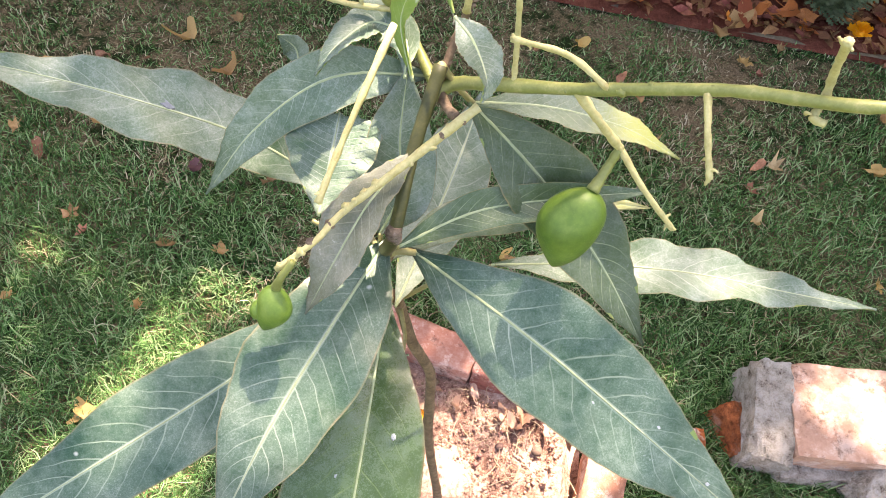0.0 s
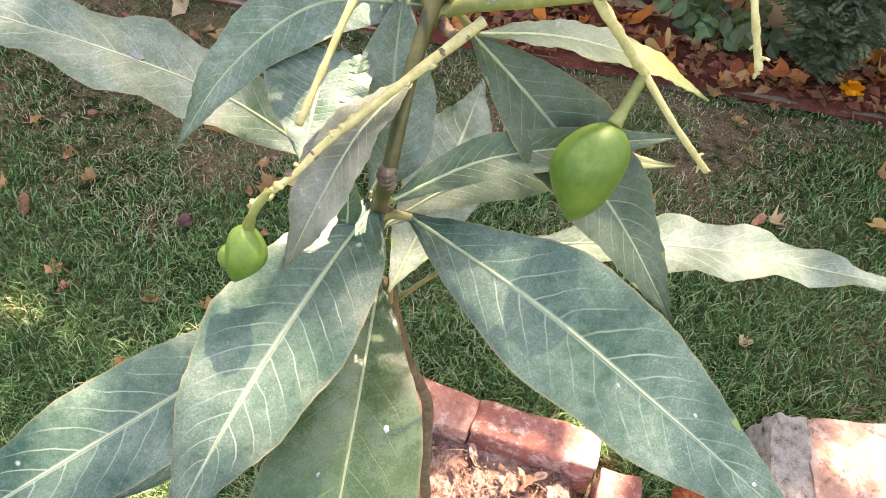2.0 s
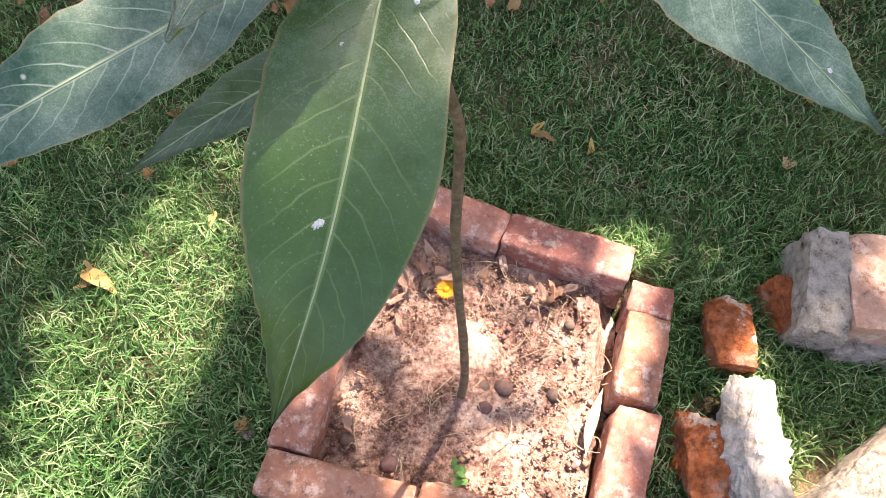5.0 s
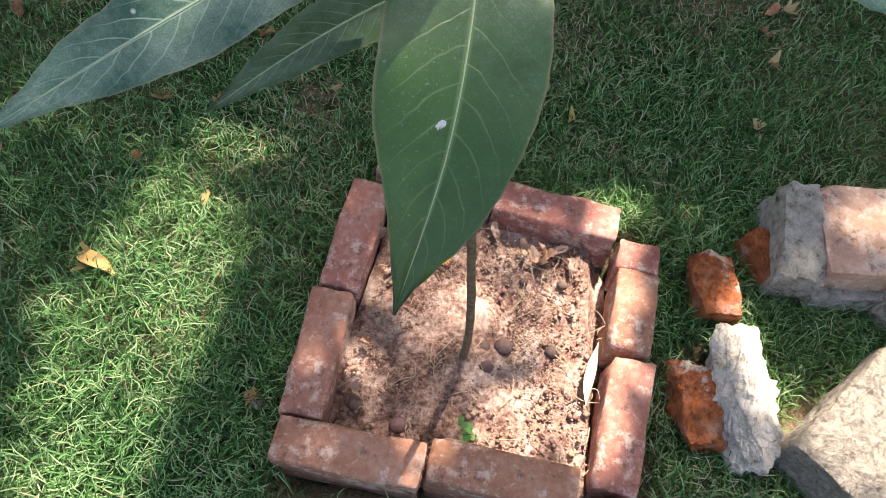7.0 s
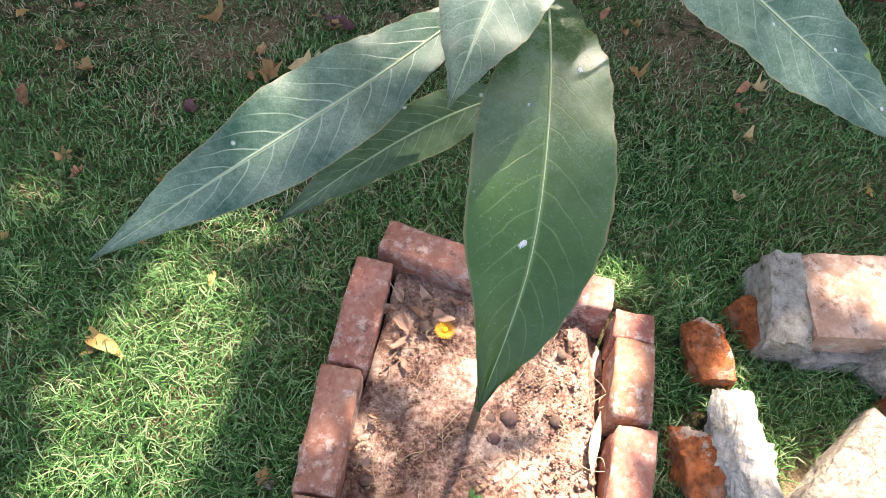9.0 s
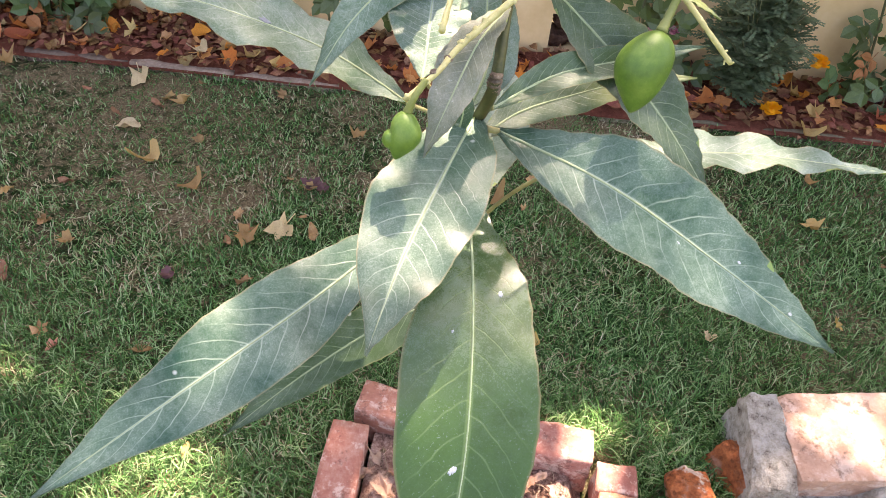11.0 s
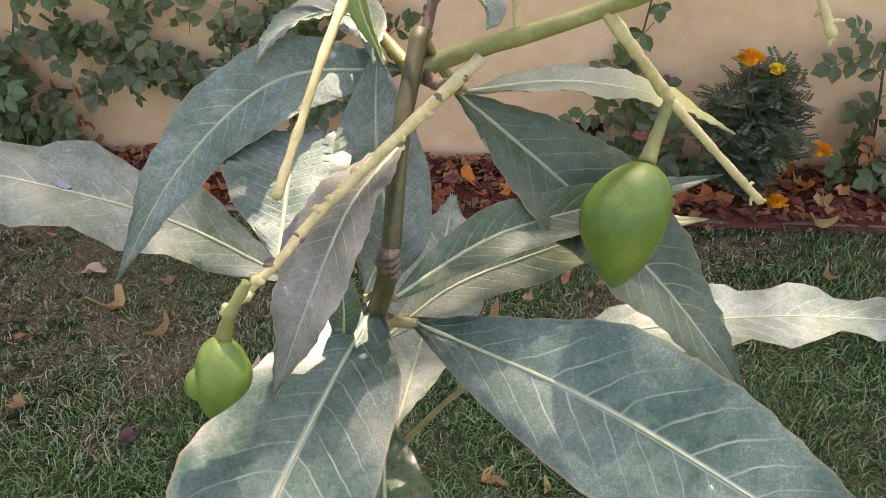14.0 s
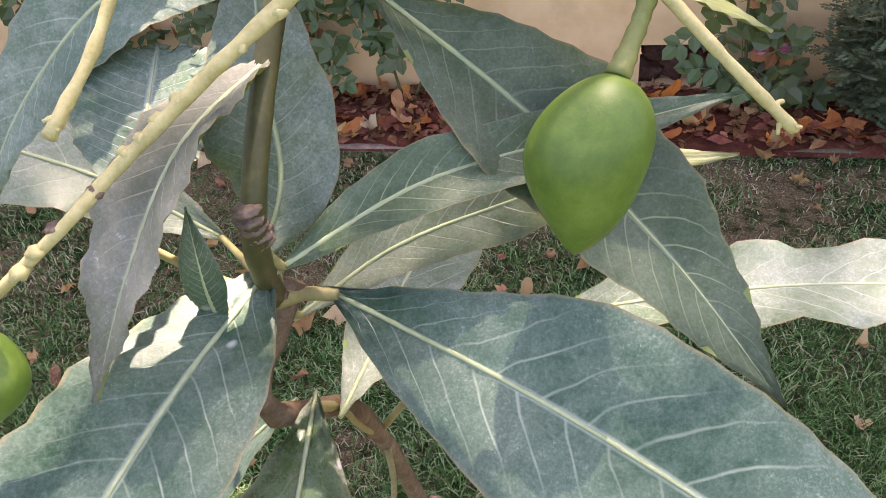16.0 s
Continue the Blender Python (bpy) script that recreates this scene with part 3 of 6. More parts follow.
def blob(name, material, radius, squash=(1, 1, 1), rough=0.2, scale=2.0, seed=0, level=3, cuts=0):
    """A rough lump: a ball pushed about by noise, with some flat broken faces."""
    rng = random.Random(seed)
    bm = bmesh.new()
    bmesh.ops.create_icosphere(bm, subdivisions=level, radius=1.0)
    planes = []
    for _ in range(cuts):
        d = Vector((rng.uniform(-1, 1), rng.uniform(-1, 1), rng.uniform(-1, 1))).normalized()
        planes.append((d, rng.uniform(0.5, 0.8)))
    shift = Vector((seed * 3.1, seed * 1.7, seed * 0.9))
    for v in bm.verts:
        p = v.co.copy()
        for d, h in planes:
            over = p.dot(d) - h
            if over > 0:
                p -= d * over
        q = p * scale + shift
        p *= 1 + rough * noise.fractal(q, 0.7, 2.1, 4) + 0.35 * rough * (0.5 - abs(noise.noise(q * 3.1))) + 0.12 * rough * noise.fractal(q * 9, 0.6, 2.0, 3)
        v.co = Vector((p.x * squash[0], p.y * squash[1], p.z * squash[2])) * radius
    return mesh_from(name, bm, material)


def worn_block(name, size, material, seed=0, wear=0.004, chips=0.3, cut=6):
    """A brick or block: rounded, uneven edges, pitted faces and knocked-off corners."""
    bm = bmesh.new()
    bmesh.ops.create_cube(bm, size=1.0)
    bmesh.ops.subdivide_edges(bm, edges=bm.edges[:], cuts=cut, use_grid_fill=True)
    sx, sy, sz = size
    shift = Vector((seed * 5.3, seed * 2.9, seed * 1.3))
    for v in bm.verts:
        p = Vector((v.co.x * sx, v.co.y * sy, v.co.z * sz))
        r = min(size) * 0.07
        core = Vector([max(-h + r, min(h - r, x)) for x, h in zip(p, (sx / 2, sy / 2, sz / 2))])
        d = p - core
        if d.length > r:
            p = core + d.normalized() * r
        edge = sum(abs(x) > h - r for x, h in zip(p, (sx / 2, sy / 2, sz / 2)))
        k = noise.fractal(p * 22 + shift, 0.8, 2.0, 4)
        p += d.normalized() * wear * k if d.length else Vector()
        if edge >= 2:
            p -= d.normalized() * max(0.0, noise.noise(p * 14 + shift) - 0.15) * chips * min(size) * 0.5
        if wear > 0.006:
            p += p.normalized() * (0.5 * wear * noise.fractal(p * 60 + shift, 0.6, 2.0, 4) - wear * max(0.0, abs(noise.noise(p * 17 + shift)) - 0.18))
        v.co = p
    return mesh_from(name, bm, material)


def bulk(name, verts, faces, material, smooth=False):
    """Many small pieces in one mesh, from arrays; all faces have the same number of corners."""
    me = bpy.data.meshes.new(name)
    v, f = np.asarray(verts, dtype=np.float32), np.asarray(faces, dtype=np.int32)
    me.vertices.add(len(v))
    me.vertices.foreach_set("co", v.ravel())
    k = f.shape[1]
    me.loops.add(f.size)
    me.loops.foreach_set("vertex_index", f.ravel())
    me.polygons.add(len(f))
    me.polygons.foreach_set("loop_start", np.arange(0, f.size, k, dtype=np.int32))
    for m in material if isinstance(material, (list, tuple)) else (material,):
        me.materials.append(m)
    me.update(calc_edges=True)
    me.validate()
    return me


# ---- the setting: ground, bed, kerb, wall ----
SLOPE = -0.2205
WALL_Y, KERB_Y = 1.67, 1.408
ALONG = Vector((1, SLOPE, 0)).normalized()
ACROSS = Vector((-ALONG.y, ALONG.x, 0))
TURN = math.degrees(math.atan(SLOPE))


def wall_point(u, d=0.0, z=0.0):
    """u metres along the wall from its middle, d metres out of its face, z up."""
    return Vector((0, WALL_Y, 0)) + ALONG * u - ACROSS * d + Vector((0, 0, z))


PLANTER = ((-0.303, -0.229), (0.258, -0.324), (0.336, 0.23), (-0.143, 0.366))


def inside(poly, x, y):
    return all((b[0] - a[0]) * (y - a[1]) - (b[1] - a[1]) * (x - a[0]) > 0 for a, b in zip(poly, poly[1:] + poly[:1]))


def build_ground():
    xs = sorted(set([-40, -20, -10, -6] + [round(-3 + 0.06 * i, 3) for i in range(105)] + [6, 10, 20, 40]))
    ys = sorted(set([-40, -20, -10, -5, -3] + [round(-1.5 + 0.06 * i, 3) for i in range(70)] + [4, 8, 15, 40]))
    verts = []
    for y in ys:
        for x in xs:
            near = abs(x) < 3.2 and -1.6 < y < 2.8
            z = 0.010 * noise.fractal(Vector((x * 2.3, y * 2.3, 0.4)), 0.8, 2.0, 3) if near else 0.0
            d = y - SLOPE * x
            if d > KERB_Y - 0.02:
                z -= 0.02
            if abs(x) < 0.42 and abs(y - 0.05) < 0.45:
                z = min(z, -0.004)
            if inside(tuple((0.02 + (a - 0.02) * 0.86, 0.01 + (b - 0.01) * 0.86) for a, b in PLANTER), x, y):
                z = -0.08
            verts.append((x, y, z))
    w = len(xs)
    faces = [(j * w + i, j * w + i + 1, (j + 1) * w + i + 1, (j + 1) * w + i) for j in range(len(ys) - 1) for i in range(w - 1)]
    ob = new("ground", mesh_of("ground", verts, faces, M_LAWN))
    tagged(ob, "patchy lawn earth with dry thatch and bare soil", "lawn", kind="structure")


def build_bed():
    verts, faces = [], []
    nu, nd = 150, 12
    for i in range(nu + 1):
        for j in range(nd + 1):
            p = wall_point(-4 + 8 * i / nu, -0.02 + 0.31 * j / nd)
            edge = min(1, j / 2, (nd - j) / 2)
            p.z = 0.008 + 0.022 * edge + 0.020 * noise.fractal(p * 7, 0.8, 2.0, 4) * edge
            verts.append(p)
    for i in range(nu):
        for j in range(nd):
            k = i * (nd + 1) + j
            faces.append((k, k + 1, k + nd + 2, k + nd + 1))
    ob = new("flower_bed", mesh_of("flower_bed", verts, faces, M_BED))
    tagged(ob, "dark red-brown soil bed strewn with leaf litter", "flower bed", kind="structure")
    return ob


def build_kerb():
    kerb = empty("kerb")
    tagged(kerb, "low weathered edging strip between lawn and bed", "kerb", kind="structure")
    meshes = [worn_block("kerb_stone", (0.30, 0.045, 0.07), M_KERB, 30 + k, 0.004, 0.4, 5) for k in range(5)]
    for i in range(-9, 10):
        c = Vector((0, KERB_Y, 0)) + ALONG * (i * 0.305 + 0.02) + ACROSS * random.uniform(-0.004, 0.004)
        m = pose(c.x, c.y, -0.019 + random.uniform(-0.005, 0.005), random.uniform(-4, 4), random.uniform(-1, 1), TURN + random.uniform(-1.2, 1.2))
        part("kerb_stone", meshes[i % 5], kerb, at=m)


HOLE = (0.507, 0.717, 0.021, 0.149)


def build_wall():
    u0, u1, z0, z1 = HOLE
    bm = bmesh.new()
    for a, b, lo, hi in ((-9, u0, -0.1, 2.3), (u1, 9, -0.1, 2.3), (u0, u1, z1, 2.3), (u0, u1, -0.1, z0)):
        q = bmesh.ops.create_cube(bm, size=1.0)["verts"]
        for v in q:
            v.co = wall_point((a + b) / 2 + v.co.x * (b - a), -0.11 - v.co.y * 0.22, (lo + hi) / 2 + v.co.z * (hi - lo))
    wall = new("wall_north", mesh_from("wall_north", bm, M_WALL, False))
    tagged(wall, "cream painted plaster garden wall with stains near its foot", "wall", kind="structure")
    rubble = empty("broken_masonry", wall_point(0.616, 0, 0.01))
    tagged(rubble, "broken dark bricks in a hole at the foot of the wall", "masonry")
    k = 0
    for u, z, s in ((0.528, 0.016, 0.045), (0.599, 0.019, 0.054), (0.669, 0.014, 0.050), (0.546, 0.079, 0.041), (0.616, 0.083, 0.045), (0.691, 0.077, 0.041), (0.521, 0.112, 0.027), (0.652, 0.114, 0.027), (0.713, 0.022, 0.027)):
        p = wall_point(u, -0.055 - 0.03 * (k % 3), z + 0.036)
        part("masonry_piece", worn_block("masonry_piece", (s * 1.6, s * 1.3, s * 1.1), M_HOLE, 60 + k, 0.008, 0.6, 4), rubble,
             at=Matrix.Translation(-rubble.location) @ pose(*p, random.uniform(-25, 25), random.uniform(-25, 25), random.uniform(0, 90)))
        k += 1


def sunlit(x, y, gaps):
    return any(((x - cx) * math.cos(a) + (y - cy) * math.sin(a)) ** 2 / (ra * ra) + (-(x - cx) * math.sin(a) + (y - cy) * math.cos(a)) ** 2 / (rb * rb) < 1 for cx, cy, ra, rb, a in gaps)


def build_lawn():
    """Grass: fine curled blades, dense round the planter, thin and dry where the lawn is worn."""
    rng = np.random.default_rng(5)
    n = 860000
    x, y = rng.uniform(-2.6, 2.9, n), rng.uniform(-1.35, 2.3, n)
    near = np.hypot(x - 0.05, y - 0.15)
    keep = rng.random(n) < np.clip(1.38 - near * 0.62, 0.40, 1.0) * np.where((y < -0.8) | (np.abs(x - 0.2) > 2.3), 0.45, 1.0)
    d = y - SLOPE * x
    keep &= d < KERB_Y - 0.022
    q = PLANTER
    inn = np.ones(n, bool)
    for a, b in zip(q, q[1:] + q[:1]):
        inn &= (b[0] - a[0]) * (y - a[1]) - (b[1] - a[1]) * (x - a[0]) > 0
    keep &= ~inn
    for cx, cy, r in ((0.424, 0.114, 0.045), (0.409, -0.07, 0.085), (0.682, 0.201, 0.11), (0.592, -0.166, 0.1)):
        keep &= np.hypot(x - cx, y - cy) > r
    x, y, near = x[keep], y[keep], near[keep]
    patch = np.array([noise.fractal(Vector((a * 2.4 + 3, b * 2.4, 0)), 0.7, 2.0, 3) + 0.45 * noise.noise(Vector((a * 9, b * 9, 2))) for a, b in zip(x, y)])
    bare = (0.54 + 0.25 * np.clip(y - 0.3, 0, 0.6)) * patch + 0.16 * rng.standard_normal(len(x)) + 0.28 * np.clip(y - 0.66, -0.5, 0.30)
    keep = (bare < 0.38) | (rng.random(len(x)) < 0.20)
    x, y, bare, near = x[keep], y[keep], bare[keep], near[keep]
    n = len(x)
    size = np.clip(1.0 - 0.22 * (y - 0.3), 0.70, 1.05)
    h = rng.uniform(0.018, 0.050, n) * np.clip(1.0 - 0.5 * bare, 0.5, 1.25) * np.clip(1.10 - 0.60 * (y - 0.2), 0.50, 1.10)
    wd = rng.uniform(0.00062, 0.00132, n) * size * (1 + 0.7 * np.clip(y - 0.35, 0, 1))
    ang, lean = rng.uniform(0, 2 * np.pi, n), rng.uniform(0.45, 1.35, n)
    curl = rng.uniform(-1.5, 1.5, n)
    v = np.empty((n, 7, 3), np.float32)
    px, py, pz = x.copy(), y.copy(), np.full(n, -0.004)
    for k, (thin, rise) in enumerate(((1.0, 0.52), (0.95, 0.32), (0.75, 0.06), (0.0, 0.0))):
        a = ang + curl * k / 2
        sx, sy = -np.sin(a) * wd * thin, np.cos(a) * wd * thin
        if k < 3:
            v[:, 2 * k] = np.stack([px - sx, py - sy, pz], 1)
            v[:, 2 * k + 1] = np.stack([px + sx, py + sy, pz], 1)
        else:
            v[:, 6] = np.stack([px, py, pz], 1)
        step = h * (0.22 + 0.12 * k) * lean
        px, py, pz = px + np.cos(a) * step, py + np.sin(a) * step, pz + h * rise * (1.25 - 0.6 * lean)
    base = np.arange(n)[:, None] * 7
    tri = np.array([[0, 1, 3], [0, 3, 2], [2, 3, 5], [2, 5, 4], [4, 5, 6]])
    f = (base[:, :, None] + tri[None]).reshape(-1, 3)
    me = bulk("grass", v.reshape(-1, 3), f, [M_GRASS, M_STRAW])
    dry = (rng.random(n) < np.clip(0.03 + 0.95 * bare + 0.10 * np.clip(y - 0.4, 0, 1), 0.015, 0.75)).astype(np.int32)
    me.polygons.foreach_set("material_index", np.repeat(dry, 5))
    tagged(new("grass", me), "short green lawn grass with dry straw-coloured patches", "grass", kind="stuff")


def build_planter():
    edging = empty("brick_edging")
    tagged(edging, "square of worn red bricks set on edge round the sapling", "planter edging")
    spots = (
        # centre x, y, turn, length, height of the top
        (-0.031, 0.316, -23, 0.215, 0.062), (0.175, 0.245, -17.5, 0.220, 0.060),
        (-0.175, 0.203, 75.5, 0.212, 0.060), (-0.228, -0.008, 78, 0.210, 0.060),
        (-0.18, -0.165, -13, 0.222, 0.060), (0.047, -0.206, -14, 0.222, 0.058),
        (0.308, 0.154, 75, 0.058, 0.056), (0.283, 0.053, 74.5, 0.148, 0.061),
        (0.238, -0.134, 73, 0.212, 0.060), (0.204, -0.294, 74, 0.10, 0.057))
    for k, (x, y, a, length, top) in enumerate(spots):
        me = worn_block("brick", (length, 0.070, 0.105), M_BRICK, k + 1, 0.0035, 0.35, 9)
        part("brick", me, edging, at=pose(x, y, top - 0.0525, random.uniform(-2.5, 2.5), random.uniform(-1, 1), a))
    verts, faces = [], []
    n = 70
    for j in range(n + 1):
        for i in range(n + 1):
            s, t = i / n, j / n
            a, b, c, d = (Vector((*p, 0)) for p in ((-0.246, -0.18), (0.214, -0.258), (0.275, 0.193), (-0.104, 0.306)))
            p = (a * (1 - s) + b * s) * (1 - t) + (d * (1 - s) + c * s) * t
            p.z = 0.008 + 0.012 * noise.fractal(p * 16, 0.7, 2.0, 5) - 0.055 * (max(0, s - 0.90) / 0.06 if s < 0.96 else 1.0) + 0.012 * math.exp(-((p.x ** 2 + p.y ** 2) / 0.012))
            verts.append(p)
    for j in range(n):
        for i in range(n):
            k = j * (n + 1) + i
            faces.append((k, k + 1, k + n + 2, k + n + 1))
    soil = new("soil", mesh_of("soil", verts, faces, M_SOIL))
    tagged(soil, "dry crumbly pinkish soil inside the brick edging", "soil", kind="structure")
    rng = random.Random(3)
    vv, ff = [], []
    for _ in range(5200):
        s, t = rng.random(), rng.random()
        x, y = -0.25 + 0.5 * s, -0.25 + 0.56 * t
        if not inside(((-0.227, -0.16), (0.178, -0.235), (0.228, 0.180), (-0.093, 0.28)), x, y):
            continue
        r = rng.uniform(0.0010, 0.0032) if rng.random() < 0.96 else rng.uniform(0.0035, 0.0065)
        c, k = Vector((x, y, 0.014 + r * 0.2)), len(vv)
        for d in ((1, 0, 0), (0, 1, 0), (-1, 0, 0), (0, -1, 0), (0, 0, 0.8), (0, 0, -0.8)):
            vv.append(c + Vector(d) * r * rng.uniform(0.7, 1.3))
        for a, b in ((0, 1), (1, 2), (2, 3), (3, 0)):
            ff += [(k + a, k + b, k + 4), (k + b, k + a, k + 5)]
    tagged(new("soil_clods", bulk("soil_clods", vv, ff, M_CLOD)), "small dry clods and crumbs of earth on the soil", "clods", kind="stuff")
    for x, y, r in ((0.037, -0.026, 0.013), (0.034, 0.007, 0.012), (0.068, 0.008, 0.016), (0.147, -0.002, 0.012), (-0.06, 0.184, 0.014), (0.112, 0.126, 0.008), (-0.103, -0.118, 0.015), (-0.172, -0.083, 0.012), (0.178, 0.119, 0.010)):
        tagged(new("pebble", blob("pebble", M_PEBBLE, r, (1, 0.9, 0.8), 0.2, 1.5, int(x * 900) % 50, 2)), "small round brown pebble lying on the dry soil", "pebble", "pebbles in the planter").location = (x, y, 0.016)
    for k in range(130):
        x, y, a, ln = rng.uniform(-0.22, 0.24), rng.uniform(-0.2, 0.27), rng.uniform(0, 6.3), rng.uniform(0.015, 0.07)
        if not inside(((-0.227, -0.16), (0.203, -0.24), (0.257, 0.184), (-0.093, 0.28)), x, y):
            continue
        d = Vector((math.cos(a), math.sin(a), 0)) * ln
        p = Vector((x, y, 0.020))
        tagged(new("dry_twig", tube("dry_twig", [p - d / 2, p + Vector((rng.uniform(-0.01, 0.01), rng.uniform(-0.01, 0.01), 0.006)), p + d / 2], (0.0009, 0.0007, 0.0004), M_TWIG_DRY, 5, 8)), "thin dry twig lying on the soil", "twig", "twigs on the soil")
    yellow_flower((-0.028, 0.172, 0.024), 0.020)


def yellow_flower(at, r):
    f = empty("fallen_flower", at)
    tagged(f, "small yellow daisy-like flower fallen on the soil", "flower")
    for k in range(22):
        a = 6.283 * k / 22
        v = [Vector((0, 0, 0.002)), Vector((math.cos(a - 0.10), math.sin(a - 0.10), 0.25)) * r * 0.7, Vector((math.cos(a), math.sin(a), 0.2)) * r, Vector((math.cos(a + 0.10), math.sin(a + 0.10), 0.25)) * r * 0.7]
        part("petal", mesh_of("petal", v, [(0, 1, 2, 3)], M_PETAL_ORANGE), f, at=Matrix())
    part("flower_centre", blob("flower_centre", M_PETAL_ORANGE, r * 0.3, (1, 1, 0.6), 0.1, 3, 2, 2), f, at=pose(0, 0, 0.004))


def rock(name, at, size, turn, material, seed, label, cuts=7, rough=0.2, tilt=(0, 0)):
    ob = new(name, blob(name, material, 1.0, size, rough, 1.6, seed, 5, cuts))
    ob.matrix_world = pose(*at, tilt[0], tilt[1], turn)
    tagged(ob, label, "rubble")
    return ob


def broken_piece(name, size, material, seed, knock=0.35, grit=0.004, cut=22, planes=9):
    """A sharp-edged lump of masonry: a box with corners and edges split off along flat planes, and a gritty face."""
    rng = random.Random(seed)
    bm = bmesh.new()
    bmesh.ops.create_cube(bm, size=1.0)
    bmesh.ops.subdivide_edges(bm, edges=bm.edges[:], cuts=cut, use_grid_fill=True)
    half = Vector(size) / 2
    split = []
    for _ in range(planes):
        d = Vector((rng.choice((-1, 1)) * rng.uniform(0.15, 1), rng.choice((-1, 1)) * rng.uniform(0.15, 1), rng.uniform(-0.9, 0.9)))
        d = Vector((d.x / half.x, d.y / half.y, d.z / half.z)).normalized()
        reach = abs(d.x) * half.x + abs(d.y) * half.y + abs(d.z) * half.z
        split.append((d, reach * (1 - knock * rng.uniform(0.3, 1.0))))
    shift = Vector((seed * 4.7, seed * 2.3, seed * 1.1))
    for v in bm.verts:
        p = Vector((v.co.x * size[0], v.co.y * size[1], v.co.z * size[2]))
        for d, h in split:
            over = p.dot(d) - h
            if over > 0:
                p -= d * over
        k = noise.fractal(p * 35 + shift, 0.7, 2.1, 5) + 0.6 * noise.noise(p * 150 + shift)
        step = math.floor(noise.noise(p * 16 + shift) * 3.2) / 3.2
        p += p.normalized() * (grit * k + grit * 1.2 * step)
        v.co = p
    return mesh_from(name, bm, material, False)


def build_rubble():
    block = empty("rubble_block")
    block.matrix_world = pose(0.700, 0.162, 0.057, 3, -2, -7)
    tagged(block, "broken block of pink brickwork caked with grey mortar on the grass", "rubble")
    part("brick", broken_piece("brick", (0.262, 0.168, 0.072), M_BLOCK, 11, 0.12, 0.0022, 20, 6), block, at=pose(0.040, 0.008, 0.026, 0, 0, 1))
    part("mortar", broken_piece("mortar", (0.078, 0.178, 0.120), M_MORTAR, 17, 0.30, 0.0045, 22), block, "pale grey mortar cap", at=pose(-0.122, 0.0, 0.003, 3, 4, -6))
    part("mortar", broken_piece("mortar", (0.275, 0.172, 0.036), M_MORTAR, 23, 0.22, 0.0055, 24), block, "rough grey mortar bed", at=pose(0.034, -0.010, -0.022, -3, 1, 3))
    part("brick", broken_piece("brick", (0.250, 0.150, 0.044), M_RUBBLE_RED, 29, 0.30, 0.005, 18), block, "broken red brick underneath", at=pose(0.040, 0.004, -0.050, 0, 0, 2))
    part("brick", broken_piece("brick", (0.070, 0.085, 0.072), M_RUBBLE_RED, 14, 0.35, 0.004, 14), block, "bright red brick corner jutting out", at=pose(-0.158, -0.016, -0.024, 8, 10, 24))
    bat = new("broken_brick", broken_piece("broken_brick", (0.078, 0.118, 0.078), M_RUBBLE_RED, 3, 0.42, 0.0028, 16, 11))
    bat.matrix_world = pose(0.431, 0.106, 0.028, 6, -8, -8)
    tagged(bat, "small broken red brick lying beside the planter", "rubble")
    lump = empty("mortar_lump")
    lump.matrix_world = pose(0.405, -0.088, 0.030, 0, 0, -6)
    tagged(lump, "white mortar lump with a broken red brick stuck to its side", "rubble")
    part("mortar", broken_piece("mortar", (0.098, 0.225, 0.105), M_WHITE_MORTAR, 8, 0.52, 0.0085, 28, 14), lump, "white crumbling mortar", at=pose(0.026, 0.002, 0.006, 4, 8, -4))
    part("brick", broken_piece("brick", (0.072, 0.150, 0.078), M_RUBBLE_RED, 19, 0.45, 0.0060, 18, 12), lump, "dark red brick bat", at=pose(-0.046, -0.012, -0.006, 0, -8, 6))
    small = empty("mortar_lump")
    small.matrix_world = pose(0.785, 0.047, 0.038, 0, 0, 30)
    tagged(small, "grey mortar lump with red brick showing through", "rubble")
    part("mortar", broken_piece("mortar", (0.155, 0.120, 0.105), M_MORTAR, 21, 0.40, 0.0055, 22), small, at=pose(0.01, 0.012, 0.004, 4, -6, 0))
    part("brick", broken_piece("brick", (0.120, 0.080, 0.070), M_RUBBLE_RED, 31, 0.35, 0.0045, 16), small, "red brick core", at=pose(-0.035, -0.040, -0.010, 0, 4, 12))
    slab = new("rubble_slab", broken_piece("rubble_slab", (0.25, 0.28, 0.110), M_SLAB, 27, 0.26, 0.0035, 26, 8))
    slab.matrix_world = pose(0.652, -0.214, 0.046, 4, 5, 38)
    tagged(slab, "large pale slab of broken masonry lying on the grass", "rubble")


